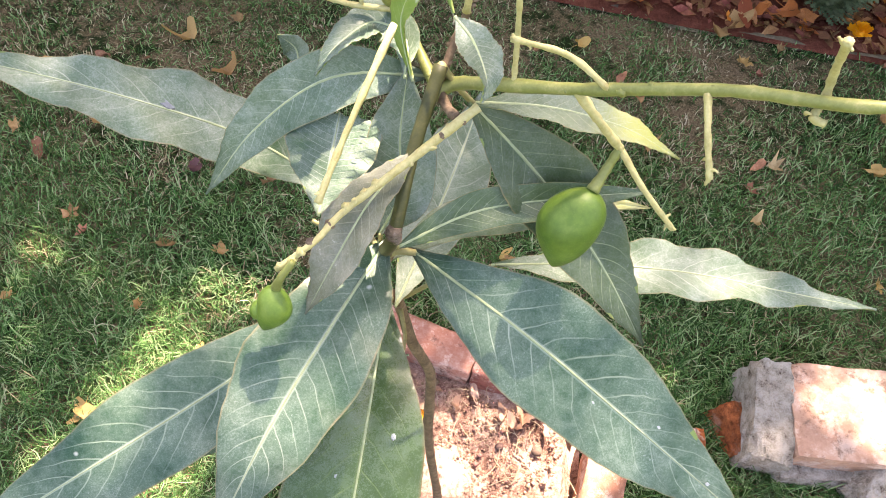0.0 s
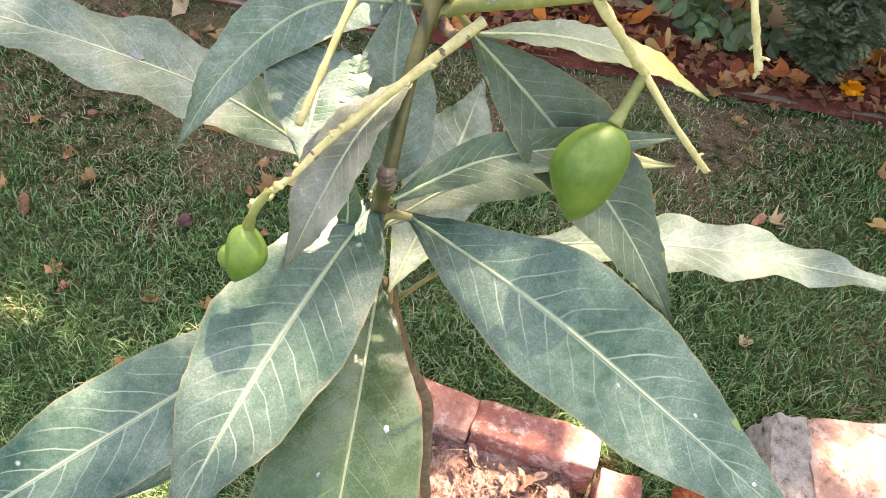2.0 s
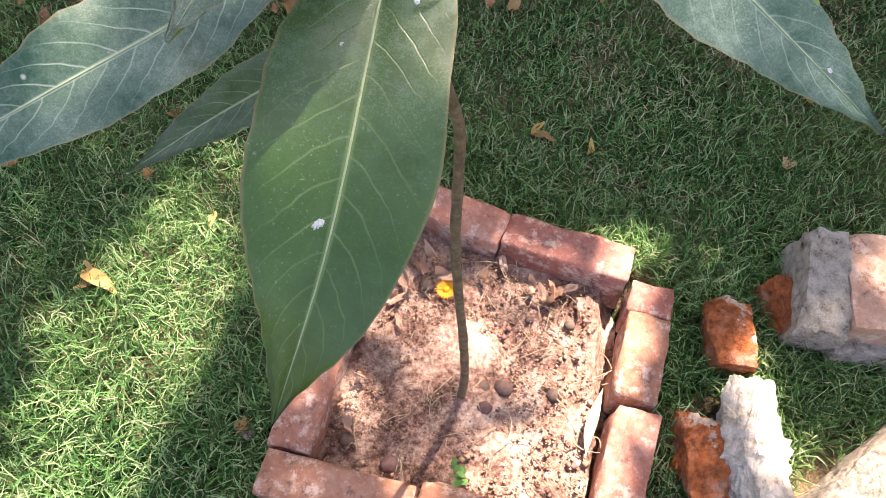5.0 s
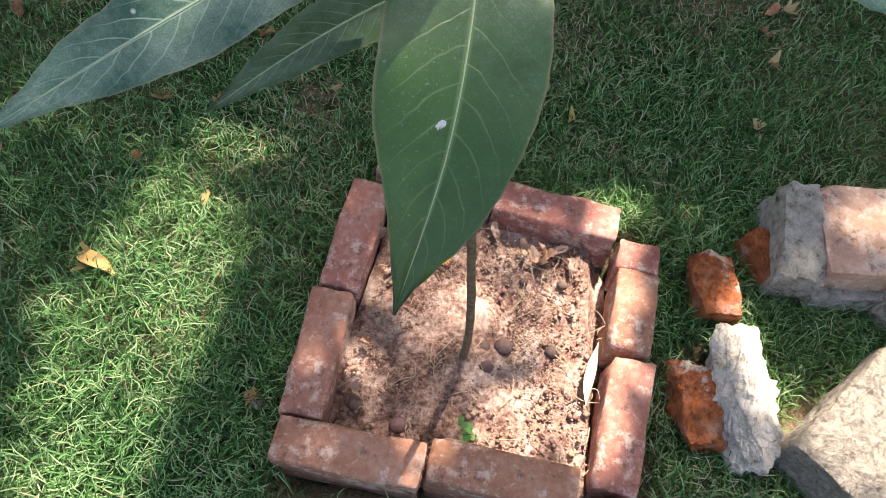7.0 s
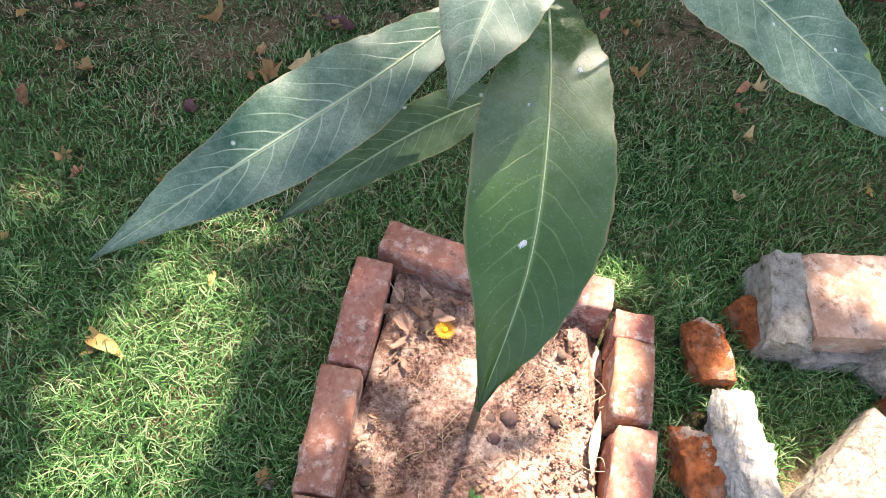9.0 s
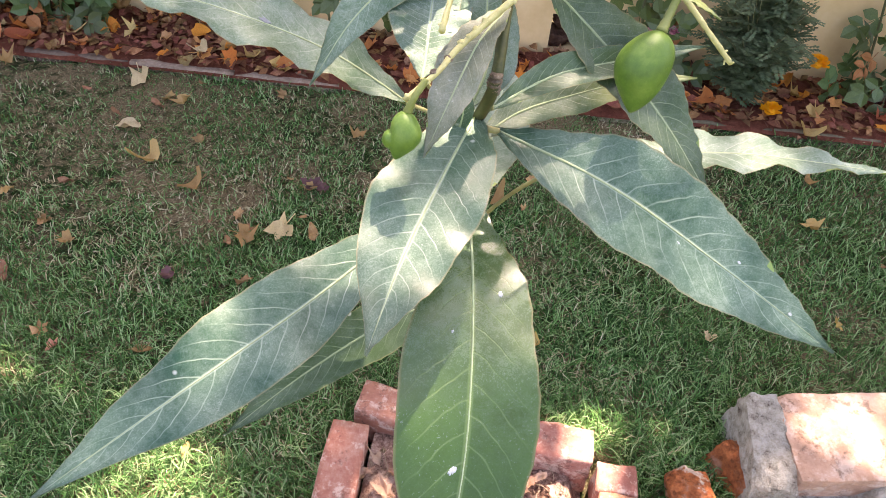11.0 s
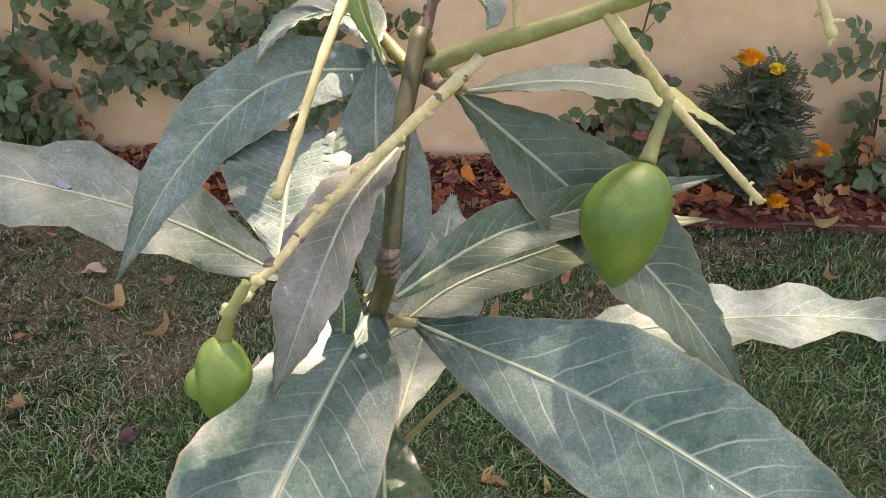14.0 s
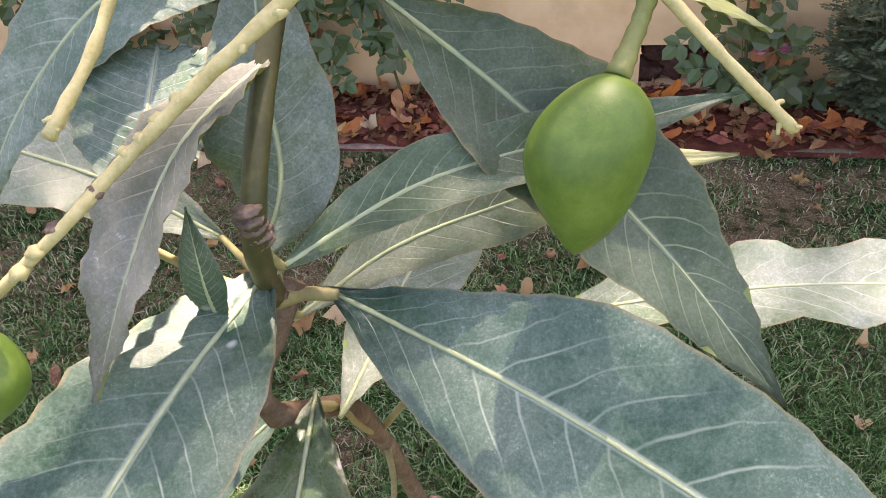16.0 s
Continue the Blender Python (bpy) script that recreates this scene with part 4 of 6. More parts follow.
# ---- fallen leaves ----
def dead_leaf_mesh(kind, seed, material, crumple=1.0):
    rng = random.Random(seed)
    if kind == "plane":
        pts, m = [], 5
        for k in range(m * 2 + 1):
            a = -2.45 + 4.9 * k / (m * 2)
            r = (1.0 - 0.25 * abs(k - m) / m) * rng.uniform(0.65, 1.15) if k % 2 == 0 else rng.uniform(0.40, 0.68)
            pts.append((math.sin(a) * r, math.cos(a) * r))
        pts.append((0.0, -0.35))
    else:
        pts = []
        for k in range(14):
            a = 6.283 * k / 14
            pts.append((math.sin(a) * 0.42 * (1 - 0.25 * math.cos(a)) * rng.uniform(0.9, 1.1), -math.cos(a) * rng.uniform(0.95, 1.05)))
    cx, cy = rng.uniform(-1.5, 1.5), rng.uniform(-1.5, 1.5)
    curl, cup = rng.uniform(0.30, 0.95) * crumple, rng.uniform(-0.3, 0.8) * crumple

    def place(x, y):
        w = x * math.cos(cx) + y * math.sin(cx)
        return Vector((x - min(0.45, 0.22 * curl) * w * math.cos(cx), y - min(0.45, 0.22 * curl) * w * math.sin(cx), curl * w * w + cup * 0.5 * y * y + crumple * (0.16 * math.sin(x * 5 + cy) * y + 0.13 * math.sin(x * 7 + y * 6 + cy))))
    v = [place(0, 0)] + [place(x * 0.55, y * 0.55) for x, y in pts] + [place(x, y) for x, y in pts]
    n = len(pts)
    f = [(0, 1 + k, 1 + (k + 1) % n) for k in range(n)] + [(1 + k, 1 + n + k, 1 + n + (k + 1) % n, 1 + (k + 1) % n) for k in range(n)]
    k = len(v)
    v += [Vector((-0.03, -0.3, 0.03)), Vector((0.03, -0.3, 0.03)), Vector((0.10, -0.95, 0.12)), Vector((0.06, -0.95, 0.12))]
    f.append((k, k + 1, k + 2, k + 3))
    return mesh_of("fallen_leaf", v, f, material)


def build_fallen_leaves():
    rng = random.Random(12)
    tan = [dead_leaf_mesh("plane" if k < 4 else "oval", k, M_DEAD_TAN, 1.35) for k in range(7)]
    pink = [dead_leaf_mesh("plane" if k < 5 else "oval", 40 + k, M_DEAD_PINK, 1.9) for k in range(7)]
    mixed = [dead_leaf_mesh("plane" if k < 5 else "oval", 20 + k, M_DEAD) for k in range(8)]
    on_lawn = (
        # x, y, size
        (-0.751, 0.835, 0.032), (-0.284, 0.843, 0.048), (-0.366, 0.825, 0.042), (-0.222, 0.974, 0.026), (-0.685, 1.25, 0.05), (-0.605, 1.102, 0.045),
        (-0.493, 1.001, 0.042), (-1.058, 1.563, 0.045), (-0.686, 1.468, 0.05), (0.751, 0.774, 0.032), (0.987, 0.769, 0.036), (0.147, 0.506, 0.026),
        (1.142, 1.13, 0.04), (0.676, 0.622, 0.026), (0.603, 0.46, 0.026), (0.711, 1.203, 0.04), (0.75, 1.096, 0.03), (-0.126, 0.688, 0.034),
        (0.138, 0.526, 0.018), (0.236, 0.473, 0.018), (-0.62, 0.168, 0.032), (-0.571, 0.383, 0.018), (-0.436, 0.51, 0.026), (0.469, 0.823, 0.034),
        (-0.329, -0.069, 0.022), (-0.44, 0.296, 0.016), (0.228, 0.905, 0.04), (0.097, 0.845, 0.03), (-0.554, 1.345, 0.035), (-0.099, 1.179, 0.035),
        (-1.248, 1.096, 0.035), (-1.109, 0.749, 0.03), (-0.918, 1.011, 0.03), (1.051, 0.935, 0.03), (0.344, 1.138, 0.03), (0.503, 0.99, 0.025), (-0.82, 0.394, 0.02), (0.898, 0.47, 0.02))
    for k, (x, y, s) in enumerate(on_lawn):
        ob = new("fallen_leaf", tan[k % 7])
        ob.matrix_world = pose(x, y, 0.022, rng.uniform(-20, 20), rng.uniform(-20, 20), rng.uniform(0, 360)) @ Matrix.Scale(s * 0.98, 4)
        tagged(ob, "curled tan fallen leaf lying on the grass", "fallen leaf", "fallen leaves on the lawn")
    vv, ff = [], []

    def scrap(me, m):
        k = len(vv)
        vv.extend(m @ v.co for v in me.vertices)
        ff.extend(tuple(k + i for i in p.vertices) for p in me.polygons)
    for k in range(75):
        x, y = rng.uniform(-1.5, 1.6), rng.uniform(0.5, 1.5)
        scrap(mixed[k % 8], pose(x, y, 0.018, rng.uniform(-25, 25), rng.uniform(-25, 25), rng.uniform(0, 360)) @ Matrix.Scale(rng.uniform(0.009, 0.030), 4))
    for k in range(130):
        p = wall_point(rng.uniform(-1.75, 1.95), 0.015 + 0.255 * rng.random(), 0.034)
        scrap(mixed[k % 8], pose(*p, rng.uniform(-40, 40), rng.uniform(-40, 40), rng.uniform(0, 360)) @ Matrix.Scale(rng.uniform(0.015, 0.035), 4))
    tagged(new("leaf_scraps", mesh_of("leaf_scraps", vv, ff, M_SCRAP)), "small withered brown leaf scraps among grass and soil", "leaf scraps", kind="stuff")
    for k in range(225):
        u, d = rng.uniform(-1.75, 1.95), 0.015 + 0.255 * rng.random() ** 0.8
        p = wall_point(u, d, 0.035 + rng.uniform(0, 0.02))
        ob = new("fallen_leaf", mixed[k % 8] if k % 5 else tan[k % 7])
        ob.matrix_world = pose(*p, rng.uniform(-40, 40), rng.uniform(-40, 40), rng.uniform(0, 360)) @ Matrix.Scale(rng.uniform(0.018, 0.050), 4)
        tagged(ob, "dry rust-brown fallen leaf on the flower bed", "fallen leaf", "fallen leaves on the bed")
    for x, y, s in ((-0.093, 0.177, 0.03), (-0.115, 0.152, 0.024), (-0.071, 0.211, 0.026), (0.154, 0.176, 0.03), (0.138, 0.158, 0.022), (-0.033, 0.198, 0.025), (-0.128, 0.218, 0.026), (0.033, 0.196, 0.016), (0.195, 0.147, 0.018), (-0.189, -0.028, 0.02), (-0.157, 0.019, 0.014), (0.069, 0.219, 0.02), (-0.101, 0.245, 0.025), (-0.154, 0.173, 0.018), (-0.104, 0.111, 0.016), (-0.141, 0.083, 0.014), (-0.054, 0.237, 0.02), (-0.006, 0.23, 0.018), (0.174, 0.182, 0.02), (0.117, 0.189, 0.018), (0.191, 0.066, 0.012), (-0.173, -0.064, 0.016)):
        ob = new("fallen_leaf", pink[int(abs(x) * 1000) % 7])
        ob.matrix_world = pose(x, y, 0.026, rng.uniform(-30, 30), rng.uniform(-30, 30), rng.uniform(0, 360)) @ Matrix.Scale(s, 4)
        tagged(ob, "crumpled pale brown leaf on the dry soil", "fallen leaf", "fallen leaves in the planter")
    for name, pts, w, mat, lab in (("strap_leaf", [(0.189, -0.097, 0.024), (0.193, -0.067, 0.034), (0.204, -0.034, 0.040), (0.22, 0.005, 0.038)], 0.017, M_STRAW_LEAF, "long pale yellow strap leaf leaning on the bricks"),
                                   ("strap_leaf", [(-0.642, 0.18, 0.022), (-0.619, 0.169, 0.036), (-0.59, 0.157, 0.030), (-0.568, 0.139, 0.020)], 0.026, M_YELLOW_LEAF, "curled yellow leaf lying on the grass")):
        path, v, f = spline(pts, 16), [], []
        for i, p in enumerate(path):
            t = (path[min(i + 1, 16)] - path[max(i - 1, 0)]).normalized()
            s = t.cross(Vector((0, 0, 1))).normalized()
            r = w * 0.5 * max(0.04, lance(i / 16, 0.45))
            v += [p - s * r + Vector((0, 0, r * 0.5)), p, p + s * r + Vector((0, 0, r * 0.35))]
        for i in range(16):
            for j in range(2):
                f.append((i * 3 + j, i * 3 + j + 1, i * 3 + j + 4, i * 3 + j + 3))
        tagged(new(name, mesh_of(name, v, f, mat)), lab, "fallen leaf")
    sprig = empty("weed_sprig", (-0.001, -0.134, 0.012))
    tagged(sprig, "tiny green weed sprouting from the soil", "weed")
    for k in range(22):
        a, q = 2.4 * k, 0.007 + 0.0005 * k
        o = Vector((math.cos(a * 1.7), math.sin(a * 1.7), 0.2)) * 0.0007 * k
        d, s = Vector((math.cos(a), math.sin(a), 0.3 + 0.04 * k)), Vector((-math.sin(a), math.cos(a), 0)) * 0.4
        part("leaf", mesh_of("leaf", [o, o + d * q * 0.5 + s * q * 0.8, o + d * q, o + d * q * 0.5 - s * q * 0.8], [(0, 1, 2, 3)], M_WEED), sprig, at=Matrix())
    rock("field_stone", (-0.329, -0.073, 0.012), (0.014, 0.020, 0.014), 20, M_SLAB, 33, "small pale stone lying in the grass by the bricks", 6, 0.15)
    vv, ff = [], []
    for _ in range(3200):
        p = wall_point(rng.uniform(-2.0, 2.2), 0.01 + 0.27 * rng.random(), 0.028 + rng.uniform(0, 0.016))
        r, k = rng.uniform(0.006, 0.026), len(vv)
        m = Matrix.Rotation(rng.uniform(0, 6.3), 3, 'Z') @ Matrix.Rotation(rng.uniform(-0.7, 0.7), 3, 'X')
        for q in ((-1, -0.4, 0), (0.1, -0.5, 0.25), (1, 0.1, 0), (-0.1, 0.5, 0.2)):
            vv.append(p + m @ Vector(q) * r)
        ff.append((k, k + 1, k + 2, k + 3))
    tagged(new("leaf_litter", bulk("leaf_litter", vv, ff, M_LITTER)), "fine brown litter of broken leaves on the bed", "litter", kind="stuff")
    for x, y, r, mat in ((-0.52, 0.719, 0.020, M_PETAL_PURPLE), (-0.217, 0.987, 0.024, M_PETAL_PURPLE), (-0.189, 0.971, 0.018, M_PETAL_PURPLE)):
        f = empty("fallen_blossom", (x, y, 0.02))
        tagged(f, "withered purple blossom lying on the grass", "blossom", "fallen blossoms")
        for k in range(12):
            a, q = rng.uniform(0, 6.3), rng.uniform(0.5, 1.2) * r
            d, s = Vector((math.cos(a), math.sin(a), rng.uniform(0.1, 0.9))), Vector((-math.sin(a), math.cos(a), 0))
            part("petal", mesh_of("petal", [Vector(), d * q * 0.6 + s * q * 0.4, d * q, d * q * 0.6 - s * q * 0.4], [(0, 1, 2, 3)], mat), f, at=Matrix())


# ---- plants along the wall ----
def oval_leaflet(verts, faces, base, tip, up, width):
    t = (tip - base)
    side = t.cross(up).normalized() * width
    nor = side.cross(t).normalized() * width
    k = len(verts)
    verts += [base, base + t * 0.3 + side * 0.85 + nor * 0.3, base + t * 0.65 + side * 0.8 + nor * 0.3, tip,
              base + t * 0.65 - side * 0.8 + nor * 0.3, base + t * 0.3 - side * 0.85 + nor * 0.3, base + t * 0.32, base + t * 0.66]
    faces += [(k, k + 1, k + 6), (k, k + 6, k + 5), (k + 1, k + 2, k + 7, k + 6), (k + 6, k + 7, k + 4, k + 5), (k + 2, k + 3, k + 7), (k + 7, k + 3, k + 4)]


def rose_leaf_mesh(seed, material):
    """A compound leaf: five or seven oval leaflets on a thin stalk, one unit long along x."""
    rng = random.Random(seed)
    v, f = [], []
    n = 2
    up = Vector((0, 0, 1))
    for i in range(n):
        x = 0.30 + 0.34 * i
        for s in (-1, 1):
            b = Vector((x, 0, -0.05 * x))
            oval_leaflet(v, f, b, b + Vector((0.20, s * 0.34, -0.06 + rng.uniform(-0.12, 0.08))), up + Vector((rng.uniform(-0.5, 0.5), rng.uniform(-0.5, 0.5), 0)), 0.160)
    b = Vector((0.30 + 0.34 * (n - 1) + 0.10, 0, -0.05))
    oval_leaflet(v, f, b, b + Vector((0.42, rng.uniform(-0.05, 0.05), -0.10)), up, 0.19)
    k = len(v)
    v += [Vector((0, -0.012, 0)), Vector((0, 0.012, 0)), Vector((b.x, 0.008, -0.04)), Vector((b.x, -0.008, -0.04))]
    f.append((k, k + 1, k + 2, k + 3))
    return mesh_of("rose_leaf", v, f, material, False)


ROSE_LEAVES = [rose_leaf_mesh(k, M_ROSE) for k in range(6)]
ROSE_BROWN = [rose_leaf_mesh(k + 9, M_ROSE_BROWN) for k in range(2)]


def rose_bloom(parent, at, r, material, seed):
    rng = random.Random(seed)
    at = Vector(at)
    bloom = part("bloom", blob("bloom", material, r * 0.5, (1, 1, 0.9), 0.3, 3, seed, 2), parent, at=Matrix.Translation(at - parent.location))
    for k in range(14):
        a, e = 2.4 * k, 0.25 + 0.9 * rng.random()
        d = Vector((math.cos(a) * math.cos(e), math.sin(a) * math.cos(e), math.sin(e)))
        s = d.cross(Vector((0, 0, 1))).normalized()
        n = s.cross(d)
        q = r * rng.uniform(0.75, 1.1)
        v = [Vector(), d * q * 0.5 + s * q * 0.5, d * q * 0.95 + s * q * 0.3 - n * q * 0.1, d * q * 1.02 - n * q * 0.15, d * q * 0.95 - s * q * 0.3 - n * q * 0.1, d * q * 0.5 - s * q * 0.5]
        part("petal", mesh_of("petal", v, [(0, 1, 2, 3), (0, 3, 4, 5)], material), bloom, at=Matrix())


def rose_bush(base, canes, leaf, seed, blooms=(), label="", brown=()):
    """Canes given as lists of (u, d, z) by the wall; compound leaves along them."""
    rng = random.Random(seed)
    bush = empty("rose_bush", wall_point(*base))
    tagged(bush, label, "rose bush", "rose bushes along the wall")
    for ci, (cane, count, spread) in enumerate(canes):
        pts = [wall_point(*q) for q in cane]
        part("cane", tube("cane", pts, (0.0045, 0.0032, 0.0018), M_CANE, 7, 20, 0.05, seed + ci), bush)
        path = spline(pts, 60)
        for k in range(int(count * 0.66)):
            s = rng.uniform(0.12, 1.0)
            p = path[int(s * 60)] + Vector((rng.gauss(0, spread), rng.gauss(0, spread * 0.5), rng.gauss(0, spread)))
            out = (wall_point(base[0], 0.9, base[2] + 0.5) - wall_point(base[0], 0, base[2])).normalized()
            a = rng.uniform(0, 6.283)
            x = (ALONG * math.cos(a) + Vector((0, 0, 1)) * math.sin(a) * 0.8 + out * rng.uniform(-0.1, 0.7)).normalized()
            z = (out + Vector((0, 0, rng.uniform(0.1, 0.8))) + ALONG * rng.uniform(-0.5, 0.5)).normalized()
            y = z.cross(x).normalized()
            z = x.cross(y)
            size = leaf * rng.uniform(1.2, 2.1)
            m = Matrix.Translation(p - bush.location) @ Matrix((x, y, z)).transposed().to_4x4() @ Matrix.Scale(size, 4)
            part("rose_leaf", ROSE_BROWN[k % 2] if rng.random() < 0.03 else ROSE_LEAVES[k % 6], bush, at=m)
    for k, (u, d, z, r, mat) in enumerate(blooms):
        rose_bloom(bush, wall_point(u, d, z), r, mat, seed * 7 + k)
    for k, (u, d, z) in enumerate(brown):
        m = Matrix.Translation(wall_point(u, d, z) - bush.location) @ pose(0, 0, 0, rng.uniform(0, 360), rng.uniform(0, 360), rng.uniform(0, 360)) @ Matrix.Scale(leaf, 4)
        part("withered_leaf", ROSE_BROWN[k % 2], bush, at=m)
    return bush


def build_roses():
    rose_bush((-0.992, 0.068, 0.02), (
        ([(-0.993, 0.068, 0), (-1.009, 0.074, 0.181), (-1.057, 0.068, 0.382), (-1.092, 0.061, 0.633)], 34, 0.05),
        ([(-0.975, 0.068, 0), (-0.952, 0.088, 0.161), (-0.905, 0.081, 0.343), (-0.817, 0.061, 0.593)], 34, 0.055),
        ([(-1.003, 0.074, 0), (-1.062, 0.101, 0.134), (-1.154, 0.088, 0.301), (-1.296, 0.068, 0.458)], 26, 0.06),
        ([(-0.969, 0.081, 0), (-0.935, 0.115, 0.084), (-0.911, 0.108, 0.177)], 26, 0.045)), 0.070, 4,
        ((-1.022, 0.125, 0.375, 0.032, M_PETAL_RED), (-1.143, 0.108, 0.281, 0.018, M_PETAL_PINK)),
        "dark green rose bush with a red bloom against the wall", ((-0.818, 0.041, 0.199), (-0.811, 0.041, 0.172), (-0.828, 0.034, 0.145), (-0.798, 0.034, 0.226)))
    rose_bush((-0.337, 0.061, 0.02), (
        ([(-0.337, 0.061, 0), (-0.401, 0.054, 0.136), (-0.482, 0.047, 0.283), (-0.577, 0.047, 0.491)], 22, 0.035),
        ([(-0.813, 0.041, 0.451), (-0.706, 0.054, 0.377), (-0.586, 0.061, 0.339), (-0.47, 0.054, 0.391)], 48, 0.05),
        ([(-0.356, 0.068, 0), (-0.358, 0.068, 0.171), (-0.316, 0.068, 0.352), (-0.262, 0.054, 0.575)], 40, 0.045)), 0.060, 5,
        ((-0.296, 0.081, 0.441, 0.026, M_PETAL_PINK), (-0.228, 0.081, 0.381, 0.024, M_PETAL_PINK), (-0.609, 0.081, 0.293, 0.014, M_PETAL_PINK)),
        "climbing rose with round dark leaves and faded pink blooms")
    rose_bush((-0.134, 0.061, 0.02), (
        ([(-0.134, 0.061, 0), (-0.155, 0.068, 0.168), (-0.167, 0.068, 0.349), (-0.122, 0.054, 0.617)], 44, 0.05),
        ([(-0.116, 0.061, 0), (-0.041, 0.074, 0.165), (0.025, 0.068, 0.328), (0.101, 0.054, 0.542)], 34, 0.045)), 0.058, 6,
        ((0.097, 0.081, 0.435, 0.020, M_PETAL_RED),), "thin rose bush with small dark leaves by the wall")
    rose_bush((0.787, 0.061, 0.02), (
        ([(0.787, 0.061, 0), (0.76, 0.061, 0.153), (0.743, 0.061, 0.353), (0.778, 0.054, 0.691)], 34, 0.045),
        ([(0.796, 0.068, 0), (0.815, 0.081, 0.058), (0.833, 0.095, 0.149)], 26, 0.045),
        ([(0.778, 0.068, 0), (0.753, 0.088, 0.022), (0.727, 0.095, 0.077)], 14, 0.035)), 0.062, 7,
        ((0.785, 0.101, 0.181, 0.020, M_PETAL_PINK), (0.838, 0.095, 0.181, 0.018, M_PETAL_PINK)), "upright rose bush with dusty pink blooms against the wall")
    rose_bush((1.433, 0.061, 0.02), (
        ([(1.434, 0.061, 0), (1.413, 0.068, 0.141), (1.373, 0.061, 0.342), (1.315, 0.054, 0.594)], 20, 0.05),
        ([(1.453, 0.068, 0), (1.473, 0.095, 0.046), (1.488, 0.095, 0.184)], 42, 0.06)), 0.064, 8,
        ((1.374, 0.081, 0.467, 0.022, M_PETAL_PINK),), "rose bush with broad green leaves at the wall's foot")


def marigold_bloom(parent, at, r, material, seed):
    rng = random.Random(seed)
    bloom = part("bloom", blob("bloom", material, r * 0.6, (1, 1, 0.6), 0.2, 3, seed, 2), parent, at=Matrix.Translation(Vector(at) - parent.location))
    v, f = [], []
    for k in range(60):
        a, e = rng.uniform(0, 6.283), rng.uniform(0.0, 1.4)
        d = Vector((math.cos(a) * math.cos(e), math.sin(a) * math.cos(e), math.sin(e) * 0.7))
        s = Vector((-math.sin(a), math.cos(a), 0)) * r * 0.22
        q, i = d * r * rng.uniform(0.8, 1.1), len(v)
        v += [q * 0.4 - s * 0.5, q * 0.4 + s * 0.5, q + s + Vector((0, 0, r * 0.08)), q * 1.05, q - s + Vector((0, 0, r * 0.08))]
        f.append((i, i + 1, i + 2, i + 3, i + 4))
    part("petals", mesh_of("petals", v, f, material), bloom, at=Matrix())


def build_marigold(u, d, height, spread, seed, blooms, label):
    """A bushy marigold: branching stems with feathery leaves of many narrow leaflets."""
    rng = random.Random(seed)
    base = wall_point(u, d, 0.02)
    plant = empty("marigold", base)
    tagged(plant, label, "marigold", "marigolds in the bed")
    v, f = [], []
    for k in range(80):
        a, e = rng.uniform(0, 6.283), rng.uniform(0.25, 1.5)
        tip = base + Vector((math.cos(a) * spread * math.cos(e), math.sin(a) * spread * math.cos(e), height * (0.25 + 0.75 * math.sin(e))))
        mid = base.lerp(tip, 0.5) + Vector((0, 0, 0.05))
        part("stem", tube("stem", [base, mid, tip], (0.0028, 0.002, 0.0012), M_CANE, 5, 8), plant)
        path = spline([base, mid, tip], 20)
        for i in range(16):
            p = path[4 + i]
            b = rng.uniform(0, 6.283)
            x = Vector((math.cos(b), math.sin(b), rng.uniform(-0.3, 0.6))).normalized()
            s = x.cross(Vector((0, 0, 1))).normalized()
            ln = rng.uniform(0.04, 0.075)
            for j in range(7):
                c = p + x * ln * (0.2 + 0.12 * j)
                for side in (-1, 1):
                    q = c + (x * 0.5 + s * side + Vector((0, 0, rng.uniform(-0.3, 0.1)))) * ln * 0.30 * (1 - 0.06 * j)
                    w = x.cross(Vector((0, 0, 1))).cross(x).normalized() * 0 + x * ln * 0.085
                    n = len(v)
                    v += [c, (c + q) / 2 + w, q, (c + q) / 2 - w]
                    f.append((n, n + 1, n + 2, n + 3))
    part("foliage", bulk("foliage", v, f, M_MARIGOLD), plant)["kind"] = "stuff"
    for k, (bu, bd, bz, r, mat) in enumerate(blooms):
        p = wall_point(bu, bd, bz)
        part("flower_stem", tube("flower_stem", [base + Vector((0, 0, 0.05)), (base + p) / 2 + Vector((0, 0, 0.03)), p], (0.0022, 0.0016, 0.0014), M_CANE, 5, 8), plant)
        marigold_bloom(plant, p, r, mat, seed + k)


def uw(x, y):
    """Along-wall and out-of-wall metres of a plan point."""
    r = Vector((x, y, 0)) - Vector((0, WALL_Y, 0))
    return r.dot(ALONG), -r.dot(ACROSS)


def build_marigolds():
    a = uw(0.992, 1.287)
    f1, f2, f3, f4 = uw(1.051, 1.191), uw(1.120, 1.259), uw(0.906, 1.251), uw(0.978, 1.246)
    build_marigold(a[0], a[1], 0.40, 0.15, 2, ((f3[0], f3[1], 0.440, 0.033, M_PETAL_ORANGE), (f4[0], f4[1], 0.410, 0.022, M_PETAL_YELLOW),
                   (f1[0], f1[1], 0.056, 0.030, M_PETAL_ORANGE), (f2[0] + 0.035, f2[1] + 0.03, 0.185, 0.030, M_PETAL_ORANGE)), "grey-green feathery marigold with orange flowers in the bed")


